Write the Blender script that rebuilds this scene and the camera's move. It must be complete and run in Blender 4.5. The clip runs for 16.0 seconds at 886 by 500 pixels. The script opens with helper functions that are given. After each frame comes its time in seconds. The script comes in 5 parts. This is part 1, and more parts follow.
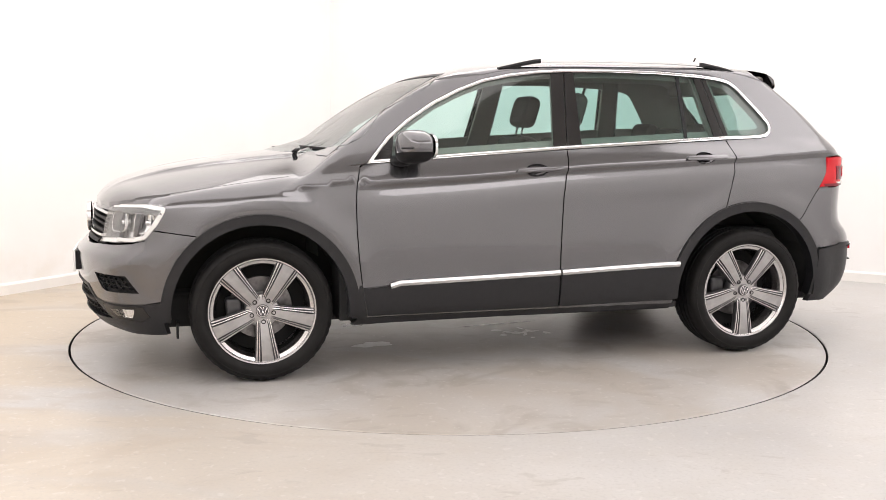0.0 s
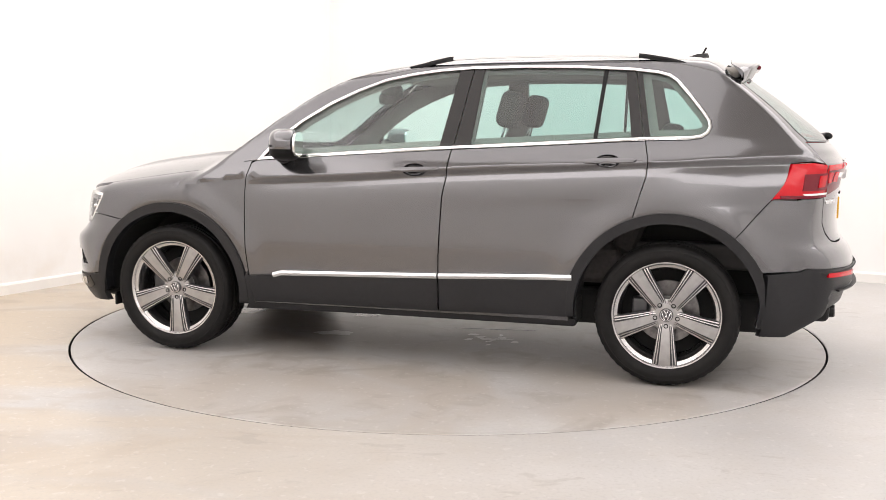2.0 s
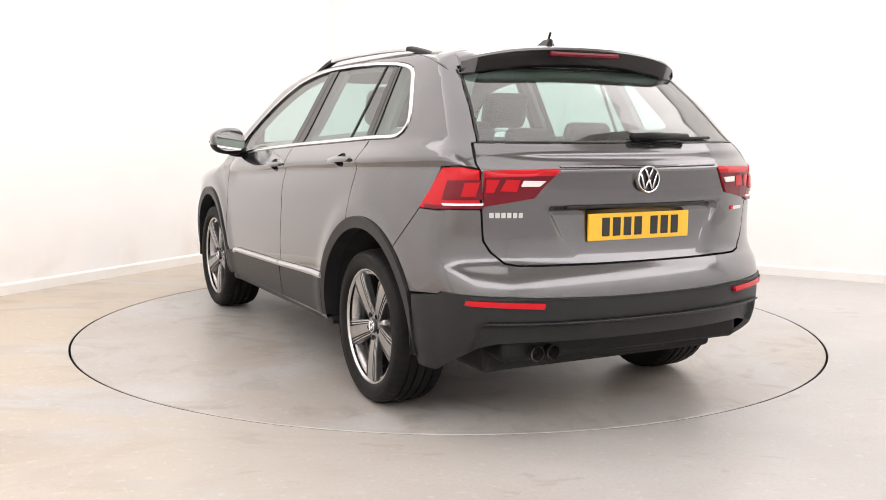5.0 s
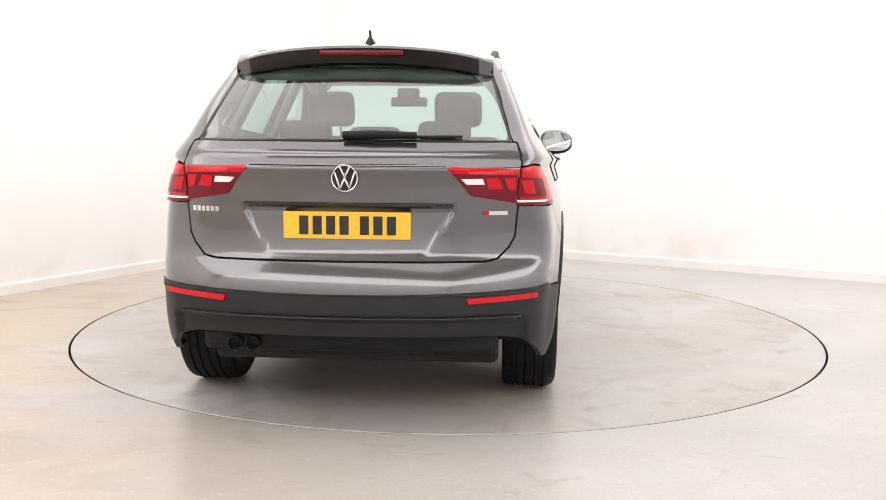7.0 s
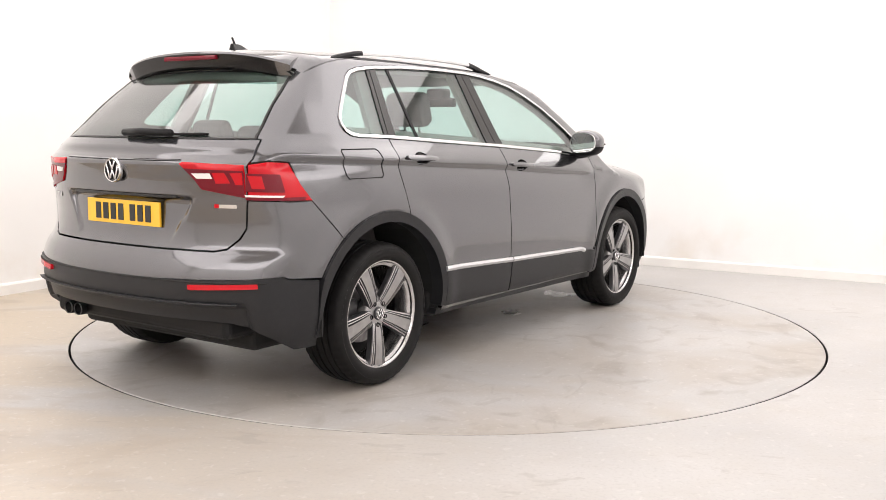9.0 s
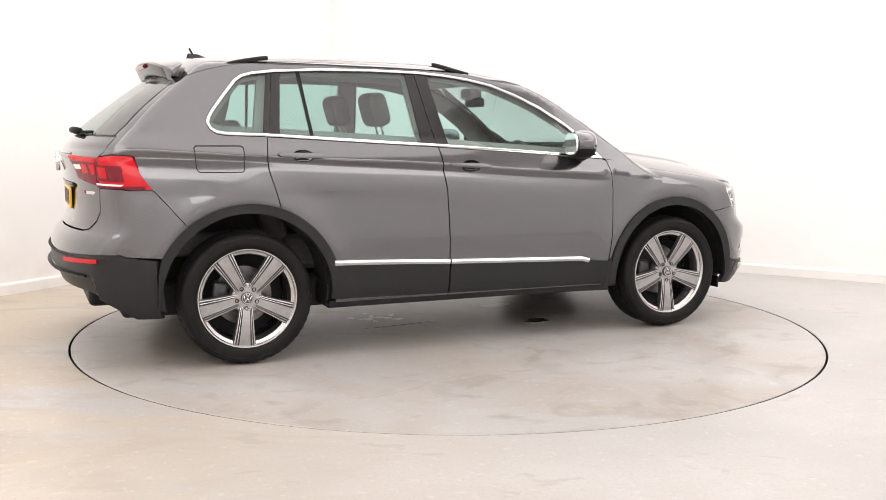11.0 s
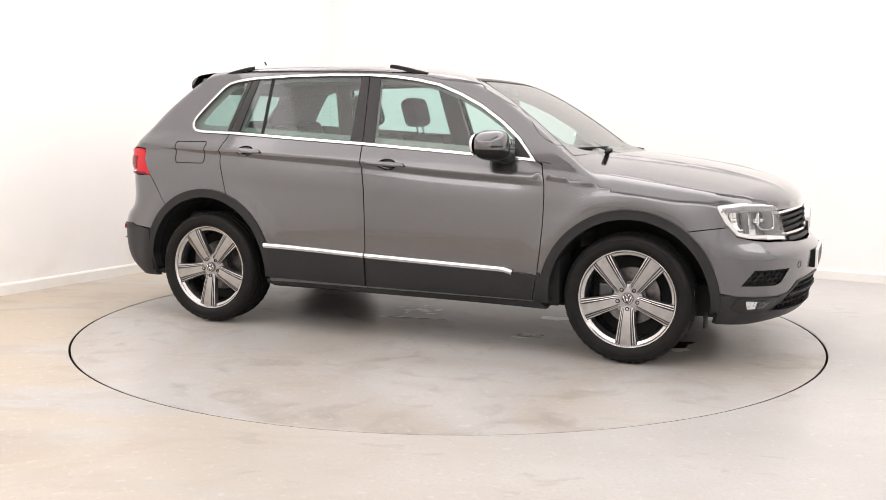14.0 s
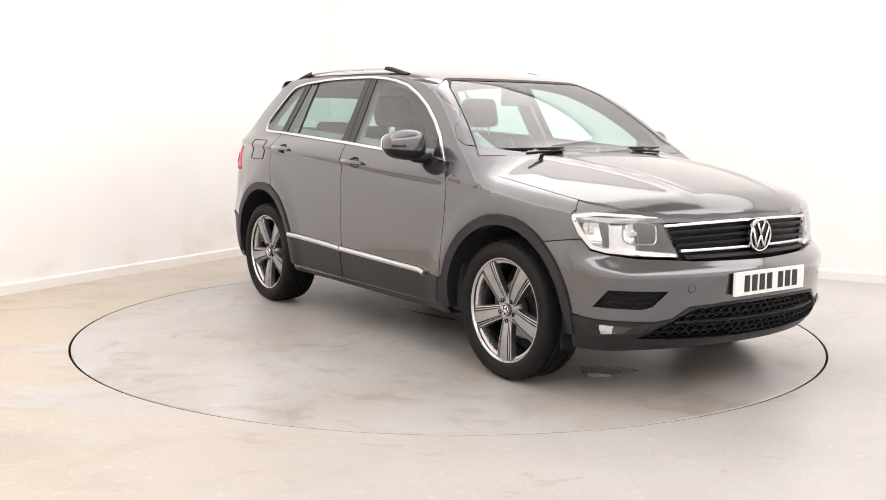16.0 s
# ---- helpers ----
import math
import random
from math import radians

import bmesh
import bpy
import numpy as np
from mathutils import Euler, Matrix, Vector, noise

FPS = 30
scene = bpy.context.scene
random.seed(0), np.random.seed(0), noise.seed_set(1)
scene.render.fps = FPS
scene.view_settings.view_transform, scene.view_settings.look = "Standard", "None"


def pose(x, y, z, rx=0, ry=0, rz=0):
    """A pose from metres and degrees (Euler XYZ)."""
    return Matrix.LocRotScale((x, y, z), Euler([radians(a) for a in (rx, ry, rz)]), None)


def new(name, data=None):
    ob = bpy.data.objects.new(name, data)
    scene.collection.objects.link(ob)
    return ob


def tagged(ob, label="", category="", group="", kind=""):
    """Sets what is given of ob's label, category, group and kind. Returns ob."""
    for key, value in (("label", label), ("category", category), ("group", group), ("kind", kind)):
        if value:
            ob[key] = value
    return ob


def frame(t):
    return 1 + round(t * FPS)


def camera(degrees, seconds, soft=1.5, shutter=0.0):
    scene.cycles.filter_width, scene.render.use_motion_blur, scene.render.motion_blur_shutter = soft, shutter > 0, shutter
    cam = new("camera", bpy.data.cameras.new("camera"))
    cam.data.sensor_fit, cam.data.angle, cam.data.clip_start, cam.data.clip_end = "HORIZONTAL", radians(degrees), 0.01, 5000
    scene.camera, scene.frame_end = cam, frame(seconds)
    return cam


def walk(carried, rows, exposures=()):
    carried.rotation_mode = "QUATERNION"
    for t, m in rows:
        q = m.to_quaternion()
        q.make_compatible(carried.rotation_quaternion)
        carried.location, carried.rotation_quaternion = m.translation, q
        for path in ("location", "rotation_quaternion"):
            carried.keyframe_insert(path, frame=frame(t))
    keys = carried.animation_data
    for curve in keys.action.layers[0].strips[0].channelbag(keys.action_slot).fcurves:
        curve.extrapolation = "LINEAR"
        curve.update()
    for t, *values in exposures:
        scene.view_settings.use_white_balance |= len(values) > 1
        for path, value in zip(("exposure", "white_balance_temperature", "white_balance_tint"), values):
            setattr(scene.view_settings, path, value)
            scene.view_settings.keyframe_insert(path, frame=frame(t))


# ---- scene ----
cam = camera(48.696, 16.0, soft=0.7)
EYE = pose(0, -6.157, 1.26, 82.745, 0, 0.3145) @ pose(0, 0, 0, 0, 0, 0.439)
walk(cam, [(0, EYE), (16, EYE)], exposures=[(0, 0.0), (16, 0.0)])

# ---------------------------------------------------------------- light
world = bpy.data.worlds.new("world")
scene.world = world
world.use_nodes = True
world.node_tree.nodes["Background"].inputs[0].default_value = (1, 0.98, 0.95, 1)
world.node_tree.nodes["Background"].inputs[1].default_value = 0.05
CORNER = Vector((-1.28, 4.49, 0))
WA = Vector((-0.4834, -0.8754, 0)).normalized()   # along the wall on one side
WB = Vector((0.8754, -0.4834, 0)).normalized()    # along the other wall
ROOM_A, ROOM_B, ROOM_H = 11.5, 11.0, 4.2


def room(a, b, z=0.0):
    return CORNER + WA * a + WB * b + Vector((0, 0, z))


ROOM_ANGLE = math.atan2(WB.y, WB.x)


def panel_lamp(a, b, sx, sy, watts):
    d = bpy.data.lights.new("ceiling_panel_light", "AREA")
    d.shape, d.size, d.size_y, d.energy, d.color = "RECTANGLE", sx, sy, watts, (1.0, 0.95, 0.938)
    ob = new("ceiling_panel_light", d)
    ob.matrix_world = Matrix.Translation(room(a, b, ROOM_H - 0.06)) @ Matrix.Rotation(ROOM_ANGLE, 4, "Z")
    return ob


# implied but unseen: one softbox over the turntable, one strip added along each far wall to whiten it, one behind the
# viewer
panel_lamp(4.55, 3.3, 5.4, 4.6, 116)
panel_lamp(1.4, 5.2, 8.5, 2.6, 172)
panel_lamp(6.2, 1.4, 2.6, 8.5, 172)
panel_lamp(10.1, 5.5, 9.5, 2.6, 262)
panel_lamp(5.0, 9.6, 2.6, 8.5, 226)

# ---------------------------------------------------------------- materials
def material(name, color, rough=0.5, metal=0.0, coat=0.0, spec=0.5):
    m = bpy.data.materials.new(name)
    m.use_nodes = True
    b = m.node_tree.nodes["Principled BSDF"]
    b.inputs["Base Color"].default_value = (*color, 1)
    b.inputs["Roughness"].default_value = rough
    b.inputs["Metallic"].default_value = metal
    b.inputs["Coat Weight"].default_value = coat
    b.inputs["Coat Roughness"].default_value = 0.1
    b.inputs["Specular IOR Level"].default_value = spec
    return m


def grain(m, scale, amount, c2=None, bump=0.0, bscale=None, detail=6, rough=None, stretch=(1, 1, 1)):
    """Noise that varies the colour, the roughness and the relief of a material."""
    nt = m.node_tree
    b = nt.nodes["Principled BSDF"]
    tc = nt.nodes.new("ShaderNodeTexCoord")
    mp = nt.nodes.new("ShaderNodeMapping")
    mp.inputs["Scale"].default_value = stretch
    nt.links.new(tc.outputs["Object"], mp.inputs[0])
    n = nt.nodes.new("ShaderNodeTexNoise")
    n.inputs["Scale"].default_value, n.inputs["Detail"].default_value = scale, detail
    nt.links.new(mp.outputs[0], n.inputs["Vector"])
    if amount:
        ramp = nt.nodes.new("ShaderNodeMapRange")
        ramp.inputs["From Min"].default_value, ramp.inputs["From Max"].default_value = 0.35, 0.68
        nt.links.new(n.outputs["Fac"], ramp.inputs["Value"])
        mix = nt.nodes.new("ShaderNodeMix")
        mix.data_type = "RGBA"
        c = b.inputs["Base Color"].default_value
        mix.inputs["A"].default_value = c
        mix.inputs["B"].default_value = (*c2, 1) if c2 else (c[0] * (1 - amount), c[1] * (1 - amount), c[2] * (1 - amount), 1)
        nt.links.new(ramp.outputs[0], mix.inputs["Factor"])
        nt.links.new(mix.outputs["Result"], b.inputs["Base Color"])
    if rough:
        r = nt.nodes.new("ShaderNodeMapRange")
        r.inputs["To Min"].default_value, r.inputs["To Max"].default_value = rough
        r.inputs["From Min"].default_value, r.inputs["From Max"].default_value = 0.3, 0.7
        nt.links.new(n.outputs["Fac"], r.inputs["Value"])
        nt.links.new(r.outputs[0], b.inputs["Roughness"])
    if bump:
        n2 = nt.nodes.new("ShaderNodeTexNoise")
        n2.inputs["Scale"].default_value, n2.inputs["Detail"].default_value = bscale or scale * 8, 3
        nt.links.new(tc.outputs["Object"], n2.inputs["Vector"])
        bp = nt.nodes.new("ShaderNodeBump")
        bp.inputs["Strength"].default_value, bp.inputs["Distance"].default_value = bump, 0.002
        nt.links.new(n2.outputs["Fac"], bp.inputs["Height"])
        nt.links.new(bp.outputs[0], b.inputs["Normal"])
    return m


def glass(name, tint, gloss=0.02, least=0.085, power=3.4):
    """Thin tinted pane: it lets light straight through and mirrors by its angle."""
    m = bpy.data.materials.new(name)
    m.use_nodes = True
    nt = m.node_tree
    nt.nodes.remove(nt.nodes["Principled BSDF"])
    out = nt.nodes["Material Output"]
    tr = nt.nodes.new("ShaderNodeBsdfTransparent")
    tr.inputs[0].default_value = (*tint, 1)
    gl = nt.nodes.new("ShaderNodeBsdfGlossy")
    gl.inputs["Roughness"].default_value = gloss
    lw = nt.nodes.new("ShaderNodeLayerWeight")
    lw.inputs["Blend"].default_value = 0.5
    pw = nt.nodes.new("ShaderNodeMath")
    pw.operation, pw.inputs[1].default_value = "POWER", power
    nt.links.new(lw.outputs["Facing"], pw.inputs[0])
    fr = nt.nodes.new("ShaderNodeMapRange")
    fr.inputs["To Min"].default_value, fr.inputs["To Max"].default_value = least, 0.95
    nt.links.new(pw.outputs[0], fr.inputs["Value"])
    mx = nt.nodes.new("ShaderNodeMixShader")
    nt.links.new(fr.outputs[0], mx.inputs[0])
    nt.links.new(tr.outputs[0], mx.inputs[1])
    nt.links.new(gl.outputs[0], mx.inputs[2])
    nt.links.new(mx.outputs[0], out.inputs[0])
    return m


PAINT = grain(material("grey_metallic_paint", (0.142, 0.141, 0.15), 0.18, 0.85, 1.0), 900, 0.2, bump=0.0)
PAINT.node_tree.nodes["Principled BSDF"].inputs["Coat Roughness"].default_value = 0.025
CLAD = grain(material("dark_grey_plastic", (0.017, 0.017, 0.019), 0.4, spec=0.32), 40, 0.15, bump=0.15, bscale=900)
BLACK = grain(material("black_plastic", (0.009, 0.009, 0.01), 0.5, spec=0.22), 60, 0.3, bump=0.1, bscale=700)
GLOSSBLACK = material("gloss_black_plastic", (0.012, 0.011, 0.011), 0.2, spec=0.4)
BRUSHED = grain(material("brushed_bright_trim", (0.72, 0.72, 0.73), 0.45, 1.0), 60, 0.08, stretch=(1, 20, 20))
CHROME = material("satin_chrome", (0.74, 0.74, 0.75), 0.12, 1.0)
RUBBER = grain(material("tyre_rubber", (0.009, 0.0085, 0.0085), 0.6, spec=0.2), 30, 0.3, bump=0.2, bscale=400)
ALLOY = grain(material("machined_alloy", (0.6, 0.59, 0.59), 0.24, 1.0), 25, 0.12)
ALLOYDARK = grain(material("grey_lacquered_alloy", (0.1, 0.1, 0.105), 0.35, 0.7), 25, 0.2)
ALLOYMID = grain(material("silver_lacquered_alloy", (0.42, 0.415, 0.415), 0.28, 0.9), 25, 0.15)
STEEL = grain(material("brake_steel", (0.25, 0.24, 0.24), 0.4, 1.0), 40, 0.4)
DARK = material("dark_underbody_and_gaps", (0.012, 0.012, 0.012), 0.85)
FABRIC = grain(material("dark_seat_fabric", (0.075, 0.068, 0.066), 0.9), 50, 0.25, bump=0.3, bscale=700)
TRIM = grain(material("dark_cabin_trim", (0.07, 0.067, 0.066), 0.7), 30, 0.2)
PILLAR = grain(material("taupe_pillar_trim", (0.3, 0.27, 0.25), 0.8), 40, 0.1)
LINER = grain(material("grey_headliner", (0.42, 0.4, 0.37), 0.95), 60, 0.08)
GLASS = glass("green_tinted_glass", (0.75, 0.91, 0.88))
DARKGLASS = glass("darker_rear_glass", (0.58, 0.77, 0.735))
# mirror share raised to imitate the reflected haze over the rear window
REARGLASS = glass("hazy_mirroring_rear_glass", (0.58, 0.75, 0.71), 0.05, 0.15, 3.2)
CLEAR = glass("clear_lamp_glass", (0.96, 0.97, 0.97))
MIRROR = material("mirror_glass", (0.9, 0.92, 0.92), 0.02, 1.0)
REDLENS = material("red_lamp_lens", (0.5, 0.004, 0.012), 0.12, spec=0.35)
REDDEEP = material("deep_red_lamp_lens", (0.14, 0.003, 0.012), 0.08, spec=0.35)
WHITELENS = material("clear_ribbed_lens", (0.8, 0.78, 0.77), 0.2, coat=1.0)
YELLOW = grain(material("yellow_plate", (0.85, 0.48, 0.02), 0.35, coat=0.4), 30, 0.06)
WHITE = grain(material("white_plate", (0.82, 0.82, 0.8), 0.35, coat=0.4), 30, 0.06)
INK = material("black_ink", (0.012, 0.012, 0.013), 0.4)
LAMPWHITE = material("pale_lamp_housing", (0.8, 0.8, 0.8), 0.22, 0.75)
SILVER = material("lamp_reflector", (0.8, 0.8, 0.8), 0.14, 1.0)
WALLM = grain(material("white_wall_paint", (0.84, 0.832, 0.822), 0.75), 2.2, 0.03, bump=0.08, bscale=120)


def wall_scuffs(m):
    """Brownish splashes low on the walls."""
    nt = m.node_tree
    b = nt.nodes["Principled BSDF"]
    tc = nt.nodes.new("ShaderNodeTexCoord")
    sep = nt.nodes.new("ShaderNodeSeparateXYZ")
    nt.links.new(tc.outputs["Object"], sep.inputs[0])
    n = nt.nodes.new("ShaderNodeTexNoise")
    n.inputs["Scale"].default_value, n.inputs["Detail"].default_value = 2.6, 7
    nt.links.new(tc.outputs["Object"], n.inputs["Vector"])
    r = nt.nodes.new("ShaderNodeMapRange")
    r.inputs["From Min"].default_value, r.inputs["From Max"].default_value, r.inputs["To Max"].default_value = 0.5, 0.78, 0.4
    nt.links.new(n.outputs["Fac"], r.inputs["Value"])
    h = nt.nodes.new("ShaderNodeMapRange")
    h.inputs["From Min"].default_value, h.inputs["From Max"].default_value = 0.55, 0.1
    nt.links.new(sep.outputs[2], h.inputs["Value"])
    k = nt.nodes.new("ShaderNodeMath")
    k.operation = "MULTIPLY"
    nt.links.new(r.outputs[0], k.inputs[0])
    nt.links.new(h.outputs[0], k.inputs[1])
    x = nt.nodes.new("ShaderNodeMix")
    x.data_type = "RGBA"
    nt.links.new(k.outputs[0], x.inputs["Factor"])
    old = b.inputs["Base Color"].links[0].from_socket
    nt.links.new(old, x.inputs["A"])
    x.inputs["B"].default_value = (0.62, 0.5, 0.36, 1)
    nt.links.new(x.outputs["Result"], b.inputs["Base Color"])


wall_scuffs(WALLM)
SKIRT = grain(material("white_gloss_skirting", (0.82, 0.8, 0.77), 0.35), 6, 0.05)
CEIL = grain(material("white_ceiling_paint", (0.72, 0.7, 0.68), 0.9), 3, 0.05)


def floor_material(name, seed, stain):
    """Painted concrete: pale grey with warm stains, fine dust and a soft sheen."""
    m = material(name, (0.36, 0.35, 0.34), 0.33, spec=0.32)
    nt = m.node_tree
    b = nt.nodes["Principled BSDF"]
    tc = nt.nodes.new("ShaderNodeTexCoord")

    def noise_node(scale, detail, w, stretch=(1, 1, 1), dist=0.0):
        mp = nt.nodes.new("ShaderNodeMapping")
        mp.inputs["Location"].default_value = (seed, w, 0)
        mp.inputs["Scale"].default_value = stretch
        n = nt.nodes.new("ShaderNodeTexNoise")
        n.inputs["Scale"].default_value, n.inputs["Detail"].default_value, n.inputs["Distortion"].default_value = scale, detail, dist
        nt.links.new(tc.outputs["Object"], mp.inputs[0])
        nt.links.new(mp.outputs[0], n.inputs["Vector"])
        return n.outputs["Fac"]

    def rng(v, a, c, lo=0.0, hi=1.0):
        r = nt.nodes.new("ShaderNodeMapRange")
        for k, x in zip(("From Min", "From Max", "To Min", "To Max"), (a, c, lo, hi)):
            r.inputs[k].default_value = x
        nt.links.new(v, r.inputs["Value"])
        return r.outputs[0]

    def mix(fac, a, col):
        x = nt.nodes.new("ShaderNodeMix")
        x.data_type = "RGBA"
        nt.links.new(fac, x.inputs["Factor"])
        if isinstance(a, tuple):
            x.inputs["A"].default_value = (*a, 1)
        else:
            nt.links.new(a, x.inputs["A"])
        x.inputs["B"].default_value = (*col, 1)
        return x.outputs["Result"]

    c = mix(rng(noise_node(0.9, 8, 3, dist=0.4), 0.36, 0.66, 0, 1.0), (0.455, 0.441, 0.428), (0.385, 0.377, 0.37))
    c = mix(rng(noise_node(5.0, 8, 13, dist=0.3), 0.42, 0.75, 0, 0.5), c, (0.4, 0.375, 0.345))
    if stain:
        # warm drips and tyre dust, strongest on one side of the room
        sep = nt.nodes.new("ShaderNodeSeparateXYZ")
        nt.links.new(tc.outputs["Object"], sep.inputs[0])
        grad = rng(sep.outputs[0], 0.6, -3.2)
        mul = nt.nodes.new("ShaderNodeMath")
        mul.operation = "MULTIPLY"
        nt.links.new(grad, mul.inputs[0])
        nt.links.new(rng(noise_node(0.9, 12, 11, (0.45, 1.3, 1), 0.9), 0.35, 0.52, 0, 1.0), mul.inputs[1])
        c = mix(mul.outputs[0], c, (0.44, 0.368, 0.275))
        mul2 = nt.nodes.new("ShaderNodeMath")
        mul2.operation = "MULTIPLY"
        nt.links.new(grad, mul2.inputs[0])
        nt.links.new(rng(noise_node(2.3, 12, 21, (0.6, 1.4, 1), 1.2), 0.5, 0.62, 0, 0.55), mul2.inputs[1])
        c = mix(mul2.outputs[0], c, (0.31, 0.25, 0.19))
    else:
        c = mix(rng(noise_node(1.1, 12, 5, dist=0.8), 0.42, 0.6, 0, 0.7), c, (0.36, 0.32, 0.275))
        c = mix(rng(noise_node(3.1, 12, 9, dist=1.2), 0.54, 0.7, 0, 0.5), c, (0.23, 0.195, 0.16))
    c = mix(rng(noise_node(60, 4, 2), 0.5, 0.72, 0, 0.4), c, (0.33, 0.315, 0.3))
    c = mix(rng(noise_node(26, 8, 31, dist=0.5), 0.6, 0.68, 0, 0.3), c, (0.56, 0.54, 0.52))
    c = mix(rng(noise_node(5, 12, 41, (0.6, 1.3, 1), 1.6), 0.63, 0.68, 0, 0.3), c, (0.27, 0.245, 0.22))
    nt.links.new(c, b.inputs["Base Color"])
    bp = nt.nodes.new("ShaderNodeBump")
    bp.inputs["Strength"].default_value, bp.inputs["Distance"].default_value = 0.06, 0.001
    nt.links.new(noise_node(220, 2, 1), bp.inputs["Height"])
    nt.links.new(bp.outputs[0], b.inputs["Normal"])
    return m


FLOORM = floor_material("stained_painted_concrete", 0, True)
DISCM = floor_material("painted_concrete_disc", 40, False)
SPOTM = grain(material("dried_white_residue", (0.88, 0.87, 0.85), 0.36, spec=0.5), 25, 0.12)
WETM = grain(material("dark_floor_mark", (0.09, 0.075, 0.06), 0.25), 12, 0.4)


# ---------------------------------------------------------------- mesh helpers
def link(name, bm, mat, parent=None, label="", smooth=True):
    me = bpy.data.meshes.new(name)
    bm.to_mesh(me)
    bm.free()
    for m in mat if isinstance(mat, (list, tuple)) else [mat]:
        me.materials.append(m)
    if smooth:
        me.polygons.foreach_set("use_smooth", [True] * len(me.polygons))
    ob = new(name, me)
    if parent:
        ob.parent = parent
    if label:
        ob["label"] = label
    return ob


part = link


def raw(name, verts, faces, mat, parent=None, label="", smooth=True, mats=None):
    me = bpy.data.meshes.new(name)
    me.from_pydata([tuple(map(float, v)) for v in verts], [], faces)
    for m in mat if isinstance(mat, (list, tuple)) else [mat]:
        me.materials.append(m)
    if mats:
        me.polygons.foreach_set("material_index", mats)
    if smooth:
        me.polygons.foreach_set("use_smooth", [True] * len(me.polygons))
    ob = new(name, me)
    if parent:
        ob.parent = parent
    if label:
        ob["label"] = label
    return ob


def box(bm, lo, hi, bevel=0.0, m=None):
    r = bmesh.ops.create_cube(bm, size=1)
    vs = r["verts"]
    for v in vs:
        v.co = Vector([lo[i] + (v.co[i] + 0.5) * (hi[i] - lo[i]) for i in range(3)])
    if bevel:
        es = list({e for v in vs for e in v.link_edges})
        r2 = bmesh.ops.bevel(bm, geom=es, offset=bevel, segments=3, affect="EDGES", profile=0.5)
        vs = list({v for f in r2["faces"] for v in f.verts} | {v for v in vs if v.is_valid})
    if m is not None:
        bmesh.ops.transform(bm, matrix=m, verts=vs)
    return vs


def boxpart(name, lo, hi, mat, parent, bevel=0.0, label="", m=None):
    bm = bmesh.new()
    box(bm, lo, hi, bevel, m)
    return link(name, bm, mat, parent, label, smooth=False)


def tube(name, pts, r, mat, parent, label="", n=8, closed=False, flat=1.0):
    """A round bar along a line of points."""
    P = [Vector(p) for p in pts]
    verts, faces = [], []
    k = len(P)
    for i, p in enumerate(P):
        d = (P[(i + 1) % k] - P[i - 1]) if closed else (P[min(i + 1, k - 1)] - P[max(i - 1, 0)])
        d.normalize()
        a = d.orthogonal() if abs(d.z) > 0.95 else d.cross(Vector((0, 0, 1)))
        a.normalize()
        b = d.cross(a)
        for j in range(n):
            t = 2 * math.pi * j / n
            verts.append(p + (a * math.cos(t) + b * math.sin(t) * flat) * r)
    for i in range(k if closed else k - 1):
        for j in range(n):
            i2 = (i + 1) % k
            faces.append((i * n + j, i * n + (j + 1) % n, i2 * n + (j + 1) % n, i2 * n + j))
    if not closed:
        faces += [tuple(range(n))[::-1], tuple((k - 1) * n + j for j in range(n))]
    return raw(name, verts, faces, mat, parent, label)


def lathe(name, profile, mat, parent=None, label="", n=72, sharp=(), mats=None):
    """Revolves (radius, y) points round the y axis."""
    verts, faces, mi = [], [], []
    k = len(profile)
    for j in range(n):
        t = 2 * math.pi * j / n
        for r, y in profile:
            verts.append((r * math.cos(t), y, r * math.sin(t)))
    for j in range(n):
        for i in range(k - 1):
            a, b = j * k + i, ((j + 1) % n) * k + i
            faces.append((a, a + 1, b + 1, b))
            mi.append(mats[i] if mats else 0)
    ob = raw(name, verts, faces, mat, parent, label, mats=mi if mats else None)
    ob.data.set_sharp_from_angle(angle=radians(35))
    return ob


# ---------------------------------------------------------------- the room
def structure(ob, label, cat):
    return tagged(ob, label, cat, kind="structure")


R_DISC, GAP = 2.258, 0.012


